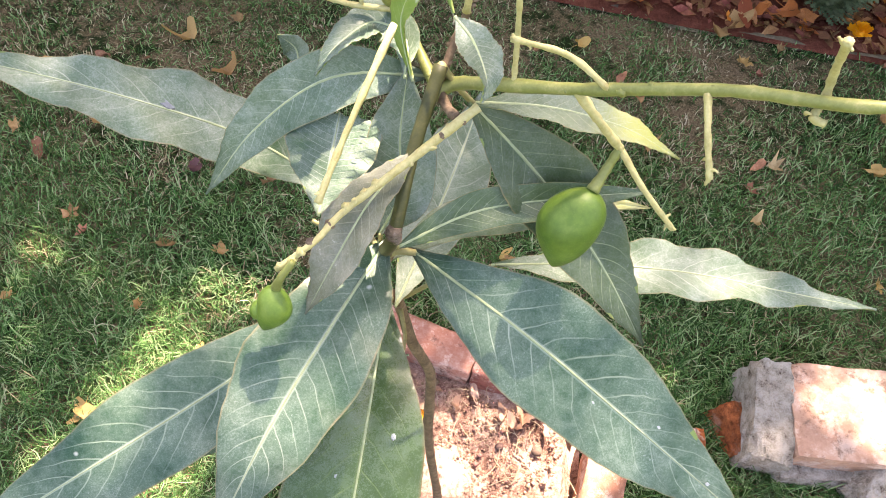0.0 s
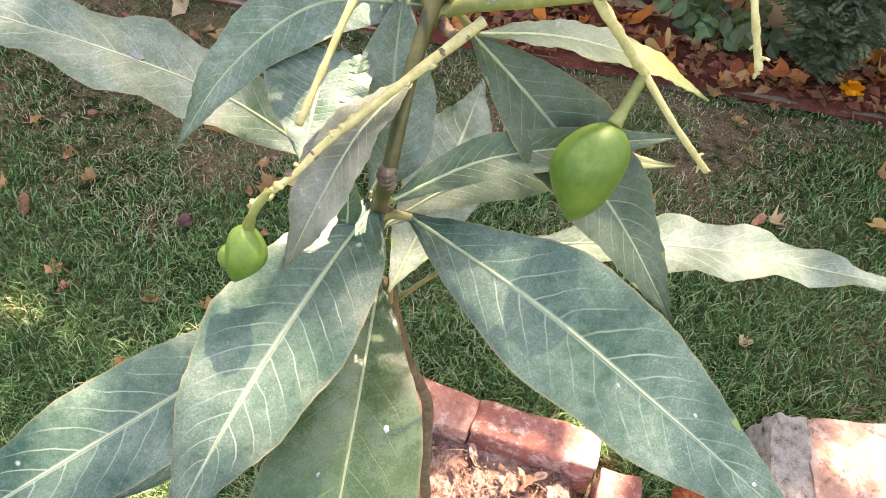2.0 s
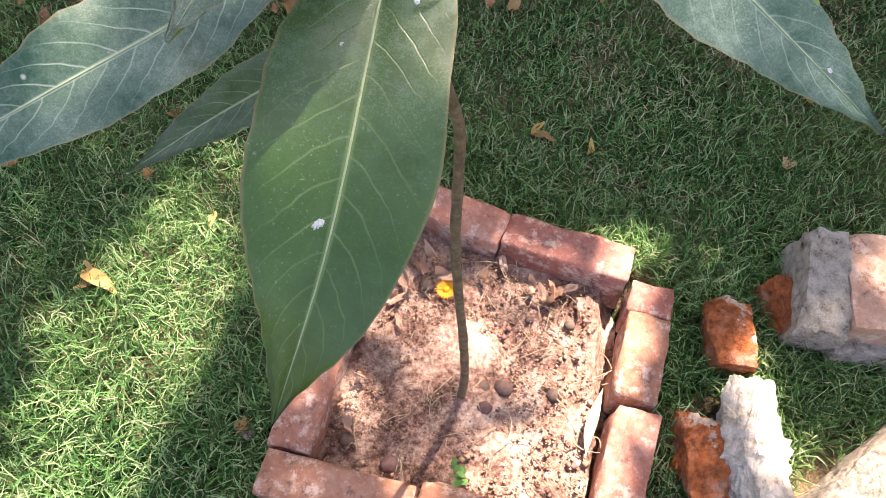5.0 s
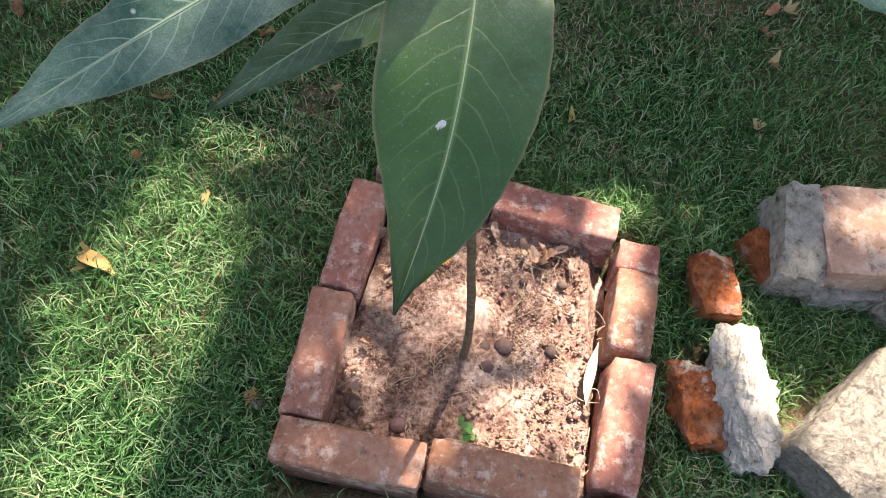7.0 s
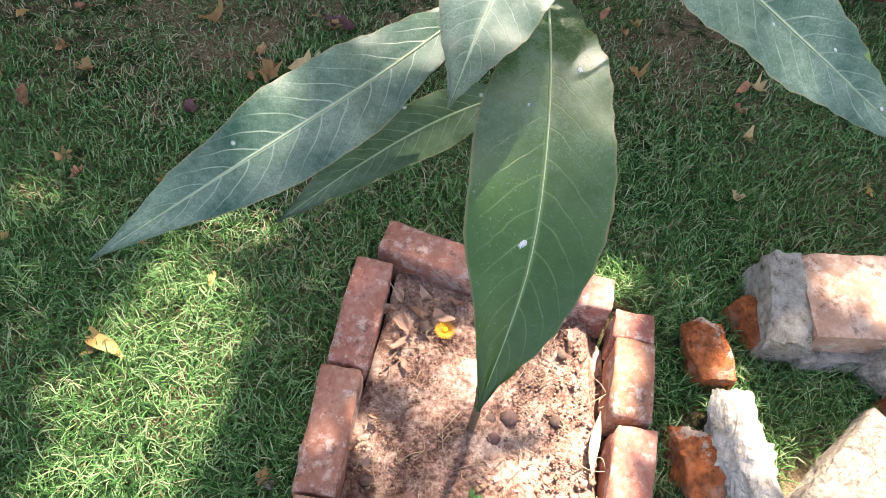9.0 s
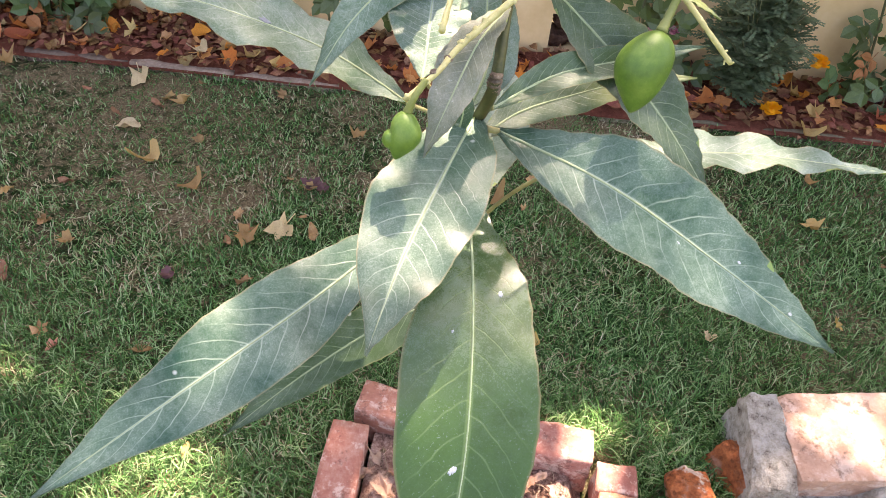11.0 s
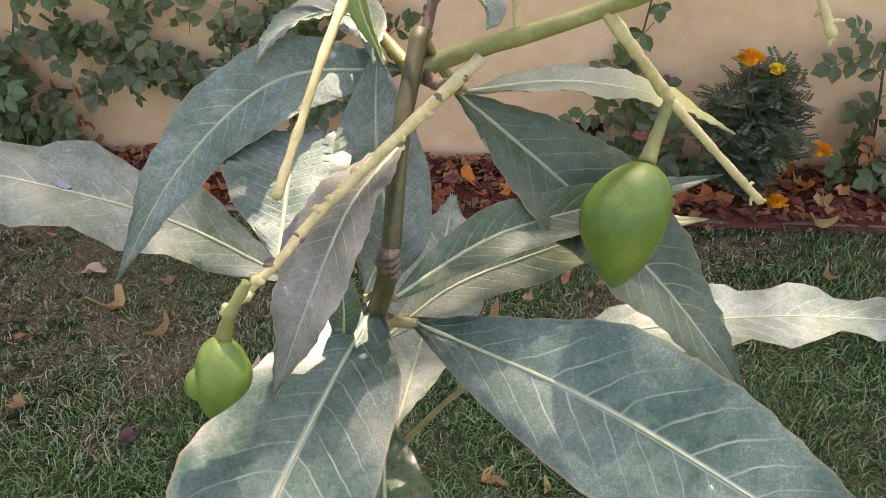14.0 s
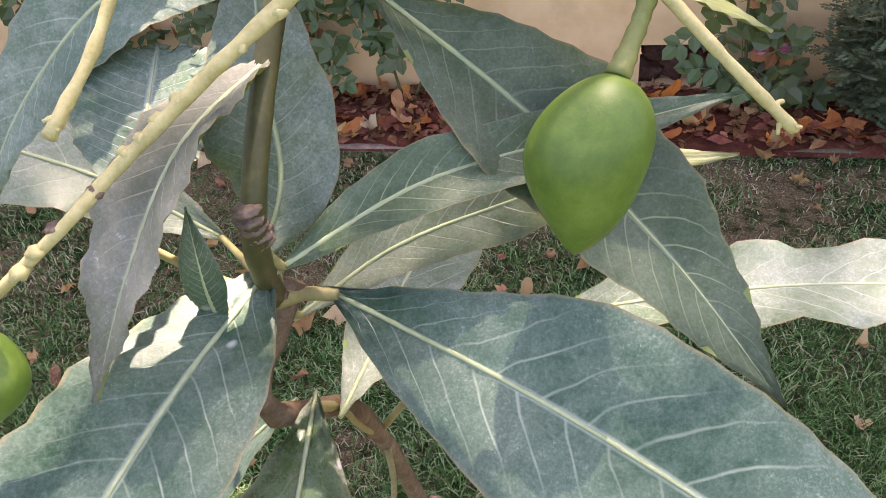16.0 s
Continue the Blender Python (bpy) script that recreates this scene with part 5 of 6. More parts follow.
# ---- the tree beyond the wall, whose crown shades the lawn ----
def build_tree():
    rng = random.Random(9)
    foot = Vector((1.3, 4.6, 0))
    tree = empty("shade_tree", foot)
    tagged(tree, "broad leafy tree beyond the garden wall", "tree")
    part("trunk", tube("trunk", [foot, foot + Vector((0.1, 0, 1.5)), foot + Vector((0, -0.3, 3.4))], (0.16, 0.13, 0.10), M_STEM, 12, 16, 0.06), tree)
    up = -SUN_DIR / -SUN_DIR.z
    for k in range(9):
        a = k * 0.7
        tip = Vector((0.1, 0.2, 0)) + Vector((up.x, up.y, 0)) * 4.6 + Vector((math.cos(a) * 1.5, math.sin(a) * 1.2, 4.6))
        part("limb", tube("limb", [foot + Vector((0, -0.2, 3.0)), foot.lerp(tip, 0.5) + Vector((0, 0, 1.9)), tip], (0.07, 0.045, 0.015), M_STEM, 8, 12, 0.05, k), tree)
    v, f = [], []

    def add(p, s):
        m = Matrix.Rotation(rng.uniform(0, 6.283), 3, 'Z') @ Matrix.Rotation(rng.uniform(-0.9, 0.9), 3, 'X')
        k = len(v)
        for q in ((-1, 0, 0), (-0.3, -0.45, 0.1), (0.5, -0.35, 0.05), (1.1, 0, -0.1), (0.5, 0.35, 0.05), (-0.3, 0.45, 0.1)):
            v.append(p + m @ Vector(q) * s)
        f.append(tuple(range(k, k + 6)))

    count = 0
    while count < CROWN:
        z = rng.uniform(3.9, 5.5)
        gx, gy = rng.uniform(-3.0, 3.4), rng.uniform(-1.6, 2.9)
        p = Vector((gx, gy, 0)) + up * z
        if math.hypot((gx - 0.2) / 2.7, (gy - 0.65) / 1.95) > 0.9 + 0.45 * noise.noise(Vector((gx * 1.6, gy * 1.6, z * 0.6))):
            continue
        count += 1
        s = rng.uniform(0.03, 0.065)
        if sunlit(gx, gy, GAPS):
            continue
        for tx, ty, ta, tb, turn, cover in THIN:
            if sunlit(gx, gy, ((tx, ty, ta, tb, turn),)):
                s = 0.0
        if s == 0.0:
            continue
        add(p, s)
    for tx, ty, ta, tb, turn, cover in THIN:
        for _ in range(int(cover * ta * tb * math.pi / 1.2e-4)):
            w, q = rng.uniform(0, 6.283), math.sqrt(rng.random())
            x, y = ta * q * math.cos(w), tb * q * math.sin(w)
            g = Vector((tx + x * math.cos(turn) - y * math.sin(turn), ty + x * math.sin(turn) + y * math.cos(turn), 0))
            if not sunlit(g.x, g.y, GAPS):
                add(g + up * rng.uniform(4.2, 5.2), rng.uniform(0.009, 0.014))
    part("crown", bulk("crown", v, f, M_TREE_LEAF), tree)["kind"] = "stuff"


# ---- the mango sapling ----
def stub_ring(parent, at, r, material, name="bud_scar"):
    part(name, blob(name, material, r, (1, 1, 0.8), 0.5, 2.5, int(abs(at[0] * 7000)) % 40, 2), parent, at=Matrix.Translation(Vector(at)))


def fruit(parent, top, bottom, width, seed, bulge, label):
    """A young mango hanging from top to bottom: full at the shoulders, drawn out to one side at the beak."""
    top, bottom = Vector(top), Vector(bottom)
    axis = bottom - top
    a = axis.cross(Vector((0.2, 1, 0.1))).normalized()
    b = axis.cross(a).normalized()
    n, sides = 28, 28
    verts, faces = [], []
    for i in range(n + 1):
        s = 0.5 - 0.5 * math.cos(math.pi * i / n)
        e = s ** 0.96
        r = (4 * e * (1 - e)) ** 0.60 * (1.04 - 0.10 * s) * (1 - 0.44 * s ** 4) * width / 2
        c = top + axis * s + a * bulge * width * math.sin(math.pi * s) ** 2
        for j in range(sides):
            w = 6.2832 * j / sides
            q = 1 + 0.02 * noise.noise(Vector((math.cos(w), math.sin(w), s * 2 + seed)))
            verts.append(c + (a * math.cos(w) + b * math.sin(w) * 0.92) * r * q)
    for i in range(n):
        for j in range(sides):
            k = (j + 1) % sides
            faces.append((i * sides + j, i * sides + k, (i + 1) * sides + k, (i + 1) * sides + j))
    return part("fruit", mesh_of("fruit", verts, faces, M_FRUIT), parent, label)


def build_sapling():
    plant = empty("mango_sapling")
    tagged(plant, "young mango sapling with dusty green leaves and two unripe fruits", "mango sapling")

    def stalk(name, pts, radii, mat, label="", sides=10, n=24, knots=0.06, seed=0, parent=plant):
        return part(name, tube(name, pts, radii, mat, sides, n, knots, seed), parent, label)

    stalk("stem", STEM_LOW, (0.0068, 0.0056, 0.0046, 0.0037), M_STEM, "brown woody stem", 14, 60, 0.07, 1)
    stalk("upper_stem", STEM_UP, (0.0036, 0.0032, 0.0030, 0.0032), M_STEM_GREEN, "olive green upper stem", 14, 30, 0.03, 2)
    for at, rings in ((STEM_UP[0], ((-0.004, 0.0050), (0.001, 0.0055), (0.005, 0.0049))), (STEM_UP[1], ((-0.006, 0.0046), (-0.003, 0.0050), (0.0, 0.0051), (0.003, 0.0049), (0.006, 0.0045)))):
        for dz, r in rings:
            part("node_ring", blob("node_ring", M_SCAR, r * 0.74, (1, 1, 0.30), 0.30, 2.6, int(dz * 1000) + 9, 3), plant, at=Matrix.Translation(Vector(at) + Vector((0, -0.2 * dz, dz))))

    stalk("short_branch", SHORT, (0.0026, 0.0022, 0.0022), M_STEM, "short brown side branch", 10, 14, 0.08, 3)
    for spec in LEAVES:
        mango_leaf(plant, **spec)
    for pts, r in PETIOLES:
        stalk("petiole", pts, (r * 1.3, r, r * 0.9), M_PETIOLE, "", 8, 14, 0.03)

    axes = [stalk("panicle_axis", pts, rad, mat, lab, 10, 40, 0.07, k) for k, (pts, rad, mat, lab) in enumerate(AXES)]
    for k, (axis, pts, r) in enumerate(TWIGS):
        stalk("side_twig", pts, (r, r * 0.8, r * 0.9), M_TWIG, "", 8, 18, 0.14, 40 + k, axes[axis])
        tip, back = Vector(pts[-1]), (Vector(pts[-2]) - Vector(pts[-1])).normalized()
        for i in range(3):
            d = Vector((math.sin(k * 3 + i * 2.2), math.cos(k * 2 + i * 2.2), math.sin(k + i * 4.0)))
            p = tip + back * 0.0035 * i
            stalk("twig_tip", [p, p + d * r * 0.9, p + d * r * 1.5 - back * r * 0.6], (r * 0.6, r * 0.45, r * 0.25), M_TWIG, "", 6, 5, 0.2, k + i, axes[axis])
    rng = random.Random(2)
    for axis, (pts, rad, mat, lab) in enumerate(AXES):
        path = spline(pts, 40)
        for k in range(3, 40, 2):
            d = Vector((rng.uniform(-1, 1), rng.uniform(-1, 1), rng.uniform(-1, 1))).normalized()
            stub_ring(axes[axis], path[k] + d * rad[-1] * 0.9, rng.uniform(0.0010, 0.0021), M_SCAR if rng.random() < 0.3 else mat)
    for f in FRUITS:
        ob = fruit(plant, *f["shape"])
        if "lobe" in f:
            part("lobe", blob("lobe", M_FRUIT, 0.0044, (1, 1, 1.1), 0.05, 1.5, 3, 3), ob, "pale swollen lobe on its side", at=Matrix.Translation(f["lobe"]))
        part("fruit_stalk", tube("fruit_stalk", f["stalk"], f["radii"], M_AXIS, 10, 14, 0.08, 5), ob)


LEAVES = [
    {"points": [(-0.0837, -0.0604, 0.9270), (-0.1591, -0.1163, 0.9067), (-0.2375, -0.1673, 0.8889), (-0.3161, -0.2153, 0.8667)], "width": 0.0561, "up": (-0.2, -0.5, 0.85), "top": M_LEAF, "seed": 65, "fold": 0.12, "wave": 0.05, "fat": 0.50, "twist": -15, "label": 'long drooping leaf with a bluish dusty face'},
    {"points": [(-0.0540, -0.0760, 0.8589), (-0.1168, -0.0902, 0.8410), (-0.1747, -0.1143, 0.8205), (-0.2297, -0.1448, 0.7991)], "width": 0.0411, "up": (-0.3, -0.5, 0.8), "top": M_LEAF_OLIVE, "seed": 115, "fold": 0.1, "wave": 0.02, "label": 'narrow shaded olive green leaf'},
    {"points": [(-0.0653, -0.0848, 1.0198), (-0.0888, -0.1296, 1.0166), (-0.1149, -0.1753, 1.0007), (-0.1358, -0.2238, 0.9895)], "width": 0.0561, "up": (-0.1, -0.55, 0.83), "top": M_LEAF, "seed": 66, "fold": 0.14, "wave": 0.03, "fat": 0.45, "label": 'dusty green leaf with a pale drooping tip'},
    {"points": [(-0.0669, -0.0856, 0.9619), (-0.0765, -0.1739, 0.9508), (-0.0906, -0.2501, 0.9121), (-0.1148, -0.3024, 0.8495)], "width": 0.0748, "up": (0, -0.6, 0.8), "top": M_LEAF_HANG, "seed": 67, "spots": ((0.66, 0.3, 0.0021), (0.3, -0.35, 0.0012), (0.4, 0.4, 0.0008)), "fold": 0.1, "wave": 0.02, "fat": 0.5, "label": 'broad glossy green hanging leaf with clear veins'},
    {"points": [(-0.0559, -0.0788, 1.0014), (0.0035, -0.1222, 0.9931), (0.0657, -0.1611, 0.9632), (0.1279, -0.1986, 0.9285)], "width": 0.0617, "up": (0, -0.55, 0.83), "top": M_LEAF, "seed": 68, "spots": ((0.8, 0.15, 0.0013), (0.7, -0.3, 0.001), (0.88, -0.1, 0.0009), (0.55, 0.3, 0.0008)), "fold": 0.12, "wave": 0.025, "fat": 0.45, "label": 'broad dusty blue-green leaf with a pointed tip'},
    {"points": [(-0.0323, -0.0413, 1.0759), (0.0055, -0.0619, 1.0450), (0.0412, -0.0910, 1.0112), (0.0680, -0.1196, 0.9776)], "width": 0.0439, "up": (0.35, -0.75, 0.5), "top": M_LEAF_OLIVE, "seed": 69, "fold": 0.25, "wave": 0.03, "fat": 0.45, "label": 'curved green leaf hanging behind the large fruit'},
    {"points": [(-0.0466, -0.0349, 1.0810), (-0.0920, -0.0410, 1.0839), (-0.1295, -0.0517, 1.0585), (-0.1573, -0.0647, 1.0228)], "width": 0.029, "up": (-0.2, -0.75, 0.6), "top": M_LEAF_DUSTY, "seed": 70, "fold": 0.2, "wave": 0.03, "fat": 0.4, "twist": 10, "label": 'arched greyish leaf drooping to a thin tip'},
    {"points": [(-0.0971, -0.0323, 0.9843), (-0.1407, -0.0223, 1.0142), (-0.1877, -0.0220, 1.0388), (-0.2372, -0.0219, 1.0573), (-0.2869, -0.0249, 1.0742)], "width": 0.0411, "up": (-0.1, -0.3, 0.95), "top": M_LEAF_DUSTY, "seed": 71, "fold": 0.1, "wave": 0.11, "waves": 5, "fat": 0.36, "stains": ((0.44, 0.1, 0.0034), (0.49, 0.3, 0.0030), (0.40, 0.1, 0.0024), (0.53, 0.1, 0.0020)), "label": 'very long wavy pale dusty leaf'},
    {"points": [(-0.0071, -0.0583, 0.9520), (0.0487, -0.0623, 0.9631), (0.1040, -0.0693, 0.9687), (0.1591, -0.0788, 0.9668), (0.2142, -0.0842, 0.9590)], "width": 0.0337, "up": (0.1, -0.08, 0.99), "top": M_LEAF_DUSTY, "seed": 75, "fold": 0.12, "wave": 0.12, "waves": 5.5, "fat": 0.42, "label": 'very long pale wavy leaf with curled edges'},
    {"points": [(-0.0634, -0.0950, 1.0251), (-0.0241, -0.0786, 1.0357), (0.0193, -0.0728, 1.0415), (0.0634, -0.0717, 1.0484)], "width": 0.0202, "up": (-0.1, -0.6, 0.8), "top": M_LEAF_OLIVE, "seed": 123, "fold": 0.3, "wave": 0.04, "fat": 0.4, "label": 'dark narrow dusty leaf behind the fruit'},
    {"points": [(-0.0670, -0.0829, 0.9938), (-0.0361, -0.0624, 0.9996), (-0.0007, -0.0568, 1.0077), (0.0348, -0.0573, 1.0174), (0.0679, -0.0624, 1.0209)], "width": 0.0249, "up": (0, -0.5, 0.85), "top": M_LEAF_YELLOW, "seed": 124, "fold": 0.1, "wave": 0.06, "fat": 0.45, "ragged": 0.05, "label": 'pale dusty leaf with a torn yellowing end'},
    {"points": [(-0.0626, -0.0838, 0.9442), (-0.0430, -0.0255, 0.9397), (-0.0241, 0.0336, 0.9376), (-0.0069, 0.0938, 0.9369)], "width": 0.0490, "up": (0, -0.5, 0.85), "top": M_LEAF_DUSTY, "seed": 73, "fold": 0.05, "wave": 0.04, "fat": 0.55, "ragged": 0.15, "label": 'pale dusty upright leaf with a torn tip'},
    {"points": [(-0.0523, -0.0733, 1.0753), (-0.0722, -0.0977, 1.0690), (-0.0874, -0.1161, 1.0492), (-0.1014, -0.1298, 1.0232)], "width": 0.0252, "up": (-0.6, -0.7, 0.4), "top": M_LEAF_DRY, "seed": 80, "fold": 0.35, "wave": 0.05, "fat": 0.5, "label": 'narrow withering grey-brown leaf'},
    {"points": [(-0.0985, -0.0870, 1.0395), (-0.0950, -0.0735, 1.0500), (-0.0918, -0.0595, 1.0605), (-0.0890, -0.0450, 1.0700)], "width": 0.0450, "up": (0, -0.4, 0.9), "top": M_LEAF_DUSTY, "seed": 195, "fold": 0.10, "wave": 0.02, "fat": 0.76, "ragged": 0.9, "label": 'broad pale leaf with a torn top in the sun'},
    {"points": [(-0.0709, -0.0819, 1.0168), (-0.0610, -0.0713, 1.0377), (-0.0614, -0.0564, 1.0635), (-0.0582, -0.0412, 1.0938)], "width": 0.0364, "up": (0, -0.4, 0.9), "top": M_LEAF_DUSTY, "seed": 77, "fold": 0.08, "wave": 0.03, "fat": 0.45, "label": 'broad pale leaf hanging behind the stem'},
    {"points": [(-0.0802, -0.0995, 1.0109), (-0.0783, -0.1035, 1.0311), (-0.0777, -0.0972, 1.0512)], "width": 0.0106, "up": (0, -0.8, 0.6), "top": M_LEAF, "seed": 79, "fold": 0.1, "wave": 0.02, "fat": 0.5, "label": 'small dark green leaf behind the stem'},
    {"points": [(-0.0597, -0.0460, 1.0900), (-0.0601, -0.0290, 1.0964), (-0.0745, -0.0205, 1.0985), (-0.0899, -0.0374, 1.0991), (-0.0985, -0.0500, 1.0932)], "width": 0.0206, "up": (-0.2, -0.4, 0.9), "top": M_LEAF_DUSTY, "seed": 81, "fold": 0.2, "wave": 0.04, "fat": 0.5, "twist": 40, "label": 'small arching leaf with a lime green underside'},
    {"points": [(-0.0561, -0.0470, 1.0893), (-0.0620, -0.0282, 1.1069), (-0.0550, -0.0251, 1.1245), (-0.0456, -0.0312, 1.1329), (-0.0403, -0.0452, 1.1268)], "width": 0.015, "up": (-0.8, -0.5, 0.1), "top": M_LEAF_LIME, "seed": 131, "fold": 0.3, "wave": 0.02, "fat": 0.5, "label": 'young green leaf curled over at the top'},
    {"points": [(-0.0401, -0.0458, 1.1258), (-0.0319, -0.0551, 1.1205), (-0.0266, -0.0699, 1.1150), (-0.0286, -0.0802, 1.1131)], "width": 0.0187, "up": (0.5, -0.8, 0.3), "top": M_LEAF_DUSTY, "seed": 132, "fold": 0.25, "wave": 0.03, "fat": 0.45, "label": 'small limp grey leaf hanging from the top'},
    {"points": [(-0.0298, -0.0458, 1.0761), (0.0053, -0.0500, 1.0796), (0.0411, -0.0546, 1.0732), (0.0717, -0.0590, 1.0571)], "width": 0.0196, "up": (0.1, -0.12, 0.98), "top": M_LEAF_YELLOW, "seed": 82, "fold": 0.15, "wave": 0.04, "fat": 0.45, "label": 'narrow leaf with a yellow-green tip'},
    {"points": [(-0.1132, -0.0116, 1.0584), (-0.1147, -0.0053, 1.0660), (-0.1231, -0.0032, 1.0723)], "width": 0.015, "up": (-0.3, -0.8, 0.4), "top": M_LEAF_DUSTY, "seed": 83, "fold": 0.15, "wave": 0.02, "fat": 0.5, "label": 'small bluish leaf tip'},
]
PETIOLES = [
    ([(-0.0681, -0.0882, 1.0080), (-0.0614, -0.0830, 1.0044), (-0.0524, -0.0814, 1.0009)], 0.0021),
    ([(-0.0681, -0.0882, 1.0080), (-0.0666, -0.0863, 1.0144), (-0.0667, -0.0874, 1.0196)], 0.0019),
    ([(-0.0640, -0.0674, 0.9269), (-0.0656, -0.0774, 0.9422), (-0.0675, -0.0909, 0.9613)], 0.0020),
    ([(-0.0638, -0.0626, 0.9170), (-0.0748, -0.0614, 0.9225), (-0.0882, -0.0637, 0.9258)], 0.0017),
    ([(-0.0613, -0.0340, 0.8489), (-0.0573, -0.0571, 0.8544), (-0.0578, -0.0769, 0.8578)], 0.0014),
    ([(-0.0626, -0.0998, 1.0454), (-0.0630, -0.0971, 1.0342), (-0.0611, -0.0940, 1.0257)], 0.0014),
    ([(-0.0681, -0.0882, 1.0080), (-0.0675, -0.0853, 1.0002), (-0.0651, -0.0816, 0.9942)], 0.0015),
    ([(-0.0629, -0.0375, 0.8651), (-0.0322, -0.0490, 0.9189), (-0.0037, -0.0586, 0.9527)], 0.0014),
    ([(-0.0629, -0.0375, 0.8651), (-0.0627, -0.0630, 0.9086), (-0.0614, -0.0803, 0.9439)], 0.0014),
    ([(-0.0441, -0.0479, 1.1006), (-0.0376, -0.0443, 1.0870), (-0.0300, -0.0425, 1.0740)], 0.0015),
    ([(-0.0441, -0.0479, 1.1006), (-0.0362, -0.0467, 1.0871), (-0.0277, -0.0461, 1.0763)], 0.0011),
    ([(-0.0468, -0.0544, 1.0941), (-0.0498, -0.0648, 1.0858), (-0.0535, -0.0747, 1.0749)], 0.0011),
    ([(-0.0441, -0.0479, 1.1006), (-0.0455, -0.0407, 1.0898), (-0.0493, -0.0352, 1.0812)], 0.0015),
    ([(-0.0681, -0.0882, 1.0080), (-0.0747, -0.0944, 1.0096), (-0.0800, -0.0998, 1.0121)], 0.0011),
    ([(-0.0681, -0.0882, 1.0080), (-0.0841, -0.0574, 0.9950), (-0.0997, -0.0317, 0.9861)], 0.0013),
    ([(-0.0681, -0.0882, 1.0080), (-0.0858, -0.0927, 1.0287), (-0.0996, -0.0936, 1.0455)], 0.0012),
    ([(-0.0681, -0.0882, 1.0080), (-0.0696, -0.0847, 1.0128), (-0.0703, -0.0812, 1.0181)], 0.0013),
]
AXES = [
    ([(-0.0477, -0.0542, 1.0878), (-0.0356, -0.0477, 1.0901), (0.0100, -0.0706, 1.1131), (0.0541, -0.0985, 1.1443), (0.0948, -0.1243, 1.1662), (0.1511, -0.1077, 1.1642)], (0.0032, 0.0026, 0.0022, 0.0017), M_AXIS, "thick green spent flower stalk"),
    ([(-0.0444, -0.0474, 1.0826), (-0.0623, -0.0175, 1.0988), (-0.0866, -0.0255, 1.1425), (-0.1027, -0.0154, 1.1714)], (0.0026, 0.0022, 0.0017), M_AXIS, "green flower stalk rising to one side"),
    ([(-0.0284, -0.0695, 1.0992), (-0.0588, -0.0901, 1.0842), (-0.0845, -0.1057, 1.0696), (-0.0947, -0.1162, 1.0643), (-0.1114, -0.1251, 1.0546)], (0.0021, 0.0018, 0.0015, 0.0012), M_TWIG, "pale yellow-green stalk bearing the small fruit"),
    ([(-0.0449, -0.0489, 1.0888), (-0.0385, -0.0352, 1.1028), (-0.0313, -0.0256, 1.1212), (-0.0286, -0.0206, 1.1437)], (0.0021, 0.0016, 0.0012), M_STEM, "thin brown leading shoot"),
]
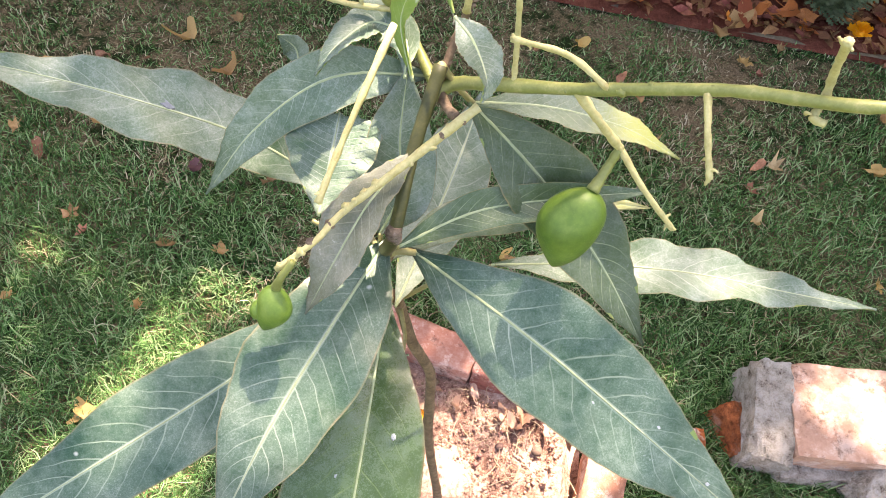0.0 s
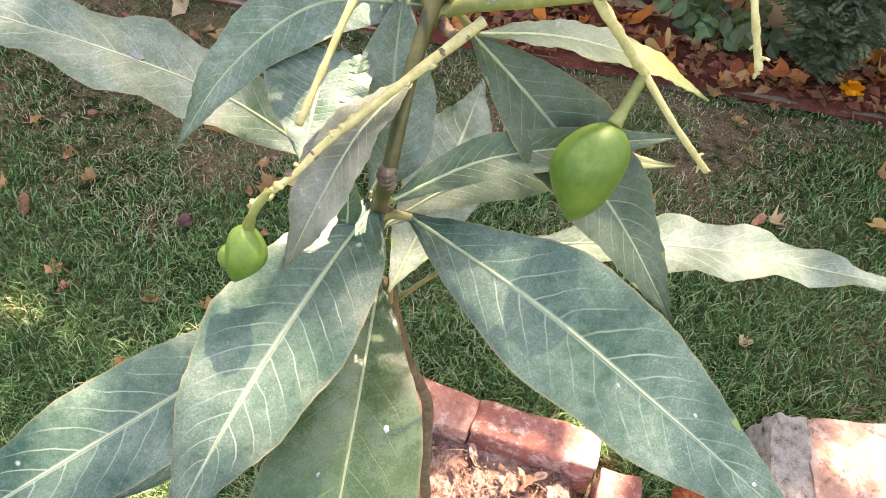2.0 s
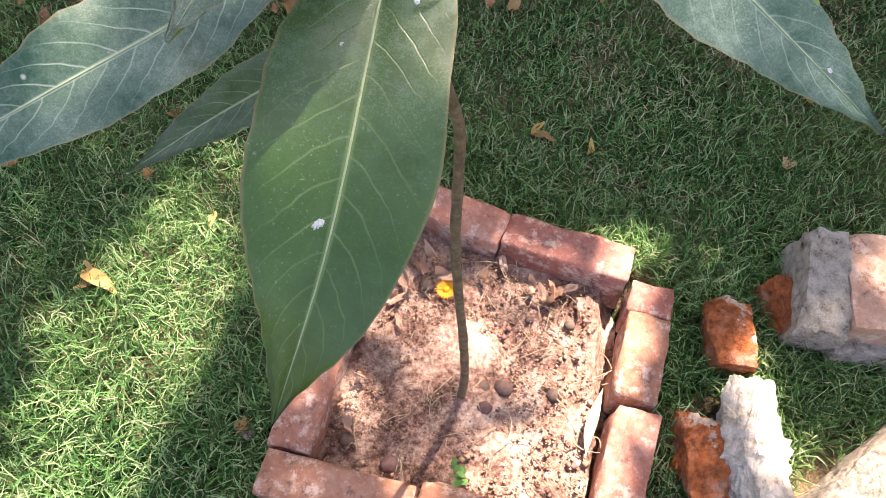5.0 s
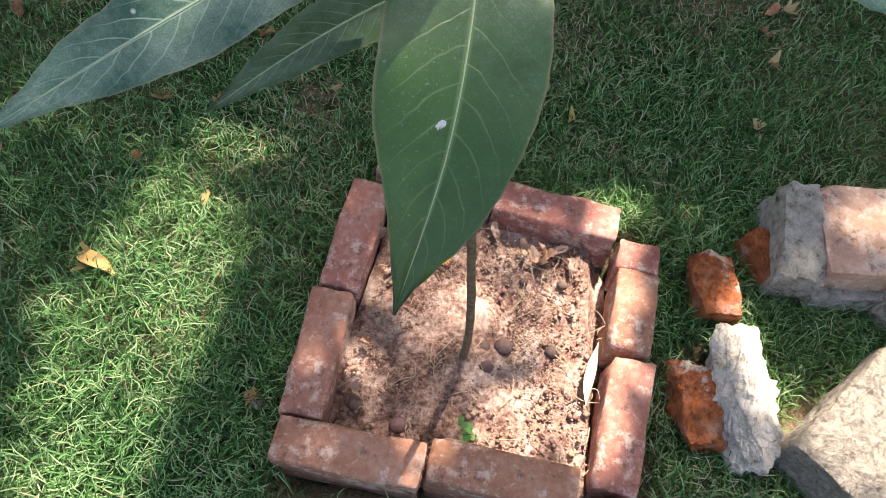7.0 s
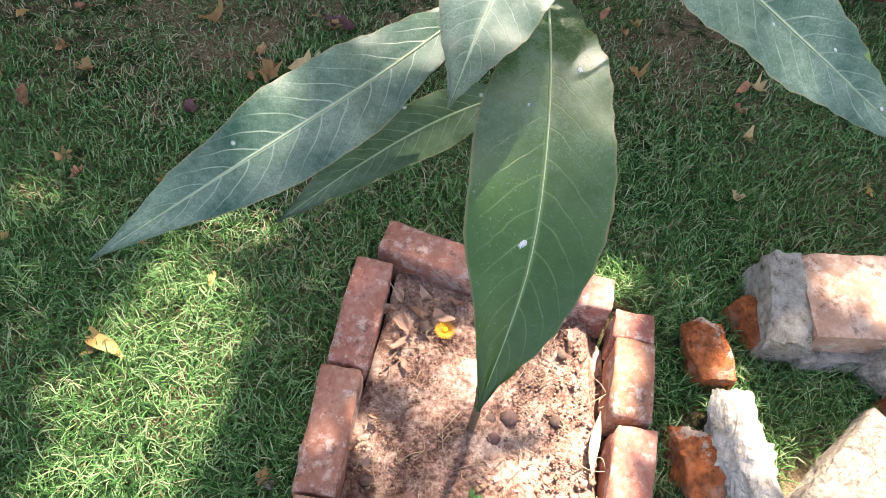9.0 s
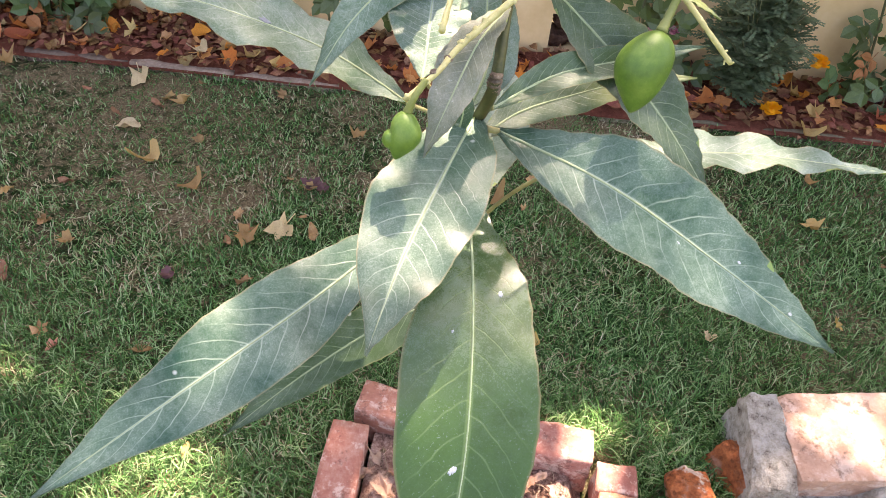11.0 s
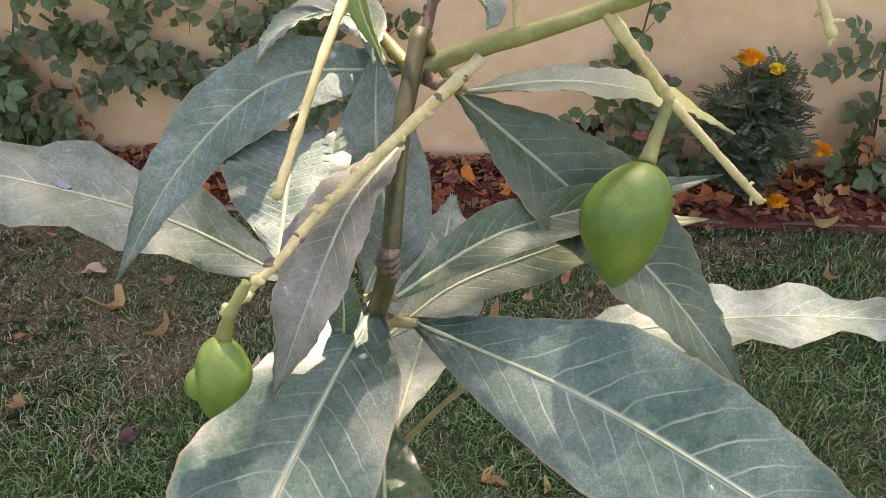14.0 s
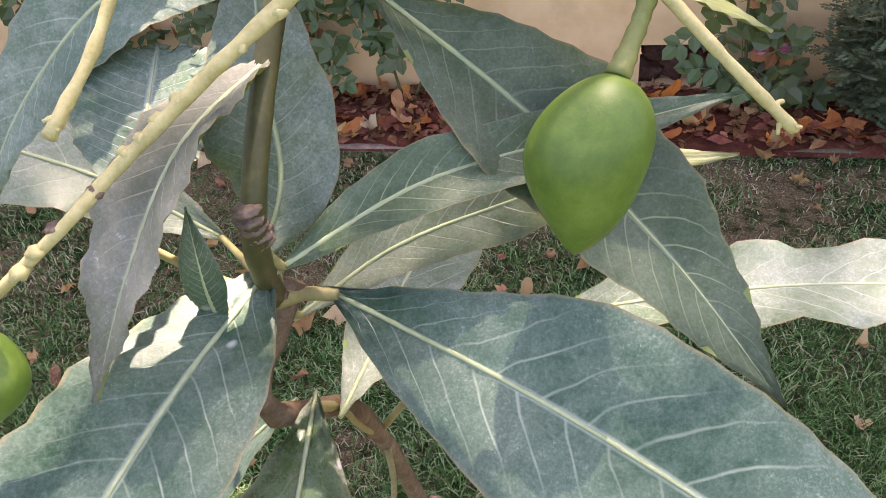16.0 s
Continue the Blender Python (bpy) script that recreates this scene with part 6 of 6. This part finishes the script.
TWIGS = [
    (0, [(0.0100, -0.0709, 1.1126), (0.0237, -0.0738, 1.0962), (0.0350, -0.0746, 1.0823)], 0.0022),
    (0, [(0.0350, -0.0746, 1.0823), (0.0468, -0.0869, 1.0702), (0.0640, -0.0963, 1.0527)], 0.0016),
    (0, [(-0.0134, -0.0578, 1.1006), (-0.0144, -0.0503, 1.1257), (-0.0182, -0.0542, 1.1613)], 0.0014),
    (0, [(0.0205, -0.0781, 1.1212), (0.0037, -0.0696, 1.1299), (-0.0196, -0.0720, 1.1394)], 0.0015),
    (0, [(0.0490, -0.0972, 1.1412), (0.0497, -0.1103, 1.1325), (0.0523, -0.1205, 1.1215)], 0.0015),
    (0, [(0.0795, -0.1131, 1.1569), (0.0774, -0.1121, 1.1683), (0.0699, -0.1196, 1.1877)], 0.0016),
    (0, [(0.0790, -0.1136, 1.1560), (0.0760, -0.1183, 1.1537), (0.0792, -0.1211, 1.1538)], 0.0017),
    (0, [(0.1002, -0.1254, 1.1679), (0.1172, -0.0940, 1.1590), (0.0982, -0.1188, 1.1781)], 0.0015),
    (0, [(0.1042, -0.1519, 1.1834), (0.1059, -0.1534, 1.1798), (0.1088, -0.1502, 1.1757)], 0.0013),
    (1, [(-0.0643, -0.0444, 1.1192), (-0.0777, -0.0730, 1.1025), (-0.0862, -0.0891, 1.0888), (-0.0931, -0.1082, 1.0806)], 0.0017),
    (1, [(-0.0666, -0.0192, 1.1049), (-0.0862, -0.0168, 1.1050), (-0.1045, -0.0157, 1.1109)], 0.0015),
    (1, [(-0.0798, -0.0175, 1.1058), (-0.0805, -0.0165, 1.1100), (-0.0802, -0.0157, 1.1142)], 0.0009),
    (3, [(-0.0343, -0.0311, 1.1159), (-0.0324, -0.0306, 1.1357), (-0.0290, -0.0294, 1.1539)], 0.0017),
]
FRUITS = [
    {"shape": ((0.0249, -0.0865, 1.0669), (0.0127, -0.1028, 1.0274), 0.0299, 1, -0.09, "smooth unripe green mango hanging from its stalk"), "stalk": [(0.0350, -0.0746, 1.0823), (0.0310, -0.0787, 1.0732), (0.0252, -0.0862, 1.0659)], "radii": (0.0021, 0.0022, 0.0029)},
    {"shape": ((-0.1105, -0.1332, 1.0544), (-0.1168, -0.1438, 1.0343), 0.0157, 5, 0.12, "small lopsided young green mango on a short stalk"), "stalk": [(-0.1019, -0.1296, 1.0693), (-0.1073, -0.1329, 1.0621), (-0.1105, -0.1335, 1.0541)], "radii": (0.0014, 0.0017, 0.0021), "lobe": (-0.1183, -0.1381, 1.0421)},
]
SHORT = [(-0.0446, -0.0504, 1.0868), (-0.0401, -0.0610, 1.0874), (-0.0358, -0.0699, 1.0913)]
STEM_LOW = [(-0.0003, -0.0058, -0.0200), (0.0012, -0.0105, 0.1000), (-0.0077, -0.0134, 0.2500), (-0.0213, -0.0153, 0.4000), (-0.0298, -0.0165, 0.5200), (-0.0317, -0.0181, 0.6200), (-0.0345, -0.0217, 0.7000), (-0.0510, -0.0266, 0.7700), (-0.0595, -0.0298, 0.8300), (-0.0629, -0.0375, 0.8651), (-0.0640, -0.0688, 0.9300), (-0.0792, -0.0999, 0.9750), (-0.0642, -0.0806, 1.0080)]
STEM_UP = [(-0.0687, -0.0870, 1.0089), (-0.0626, -0.0998, 1.0454), (-0.0549, -0.0742, 1.0747), (-0.0441, -0.0479, 1.1006)]

build_ground()
build_bed()
build_kerb()
build_wall()
build_tree()
build_rubble()
build_sapling()
build_marigolds()
build_roses()
build_planter()
build_fallen_leaves()
build_lawn()
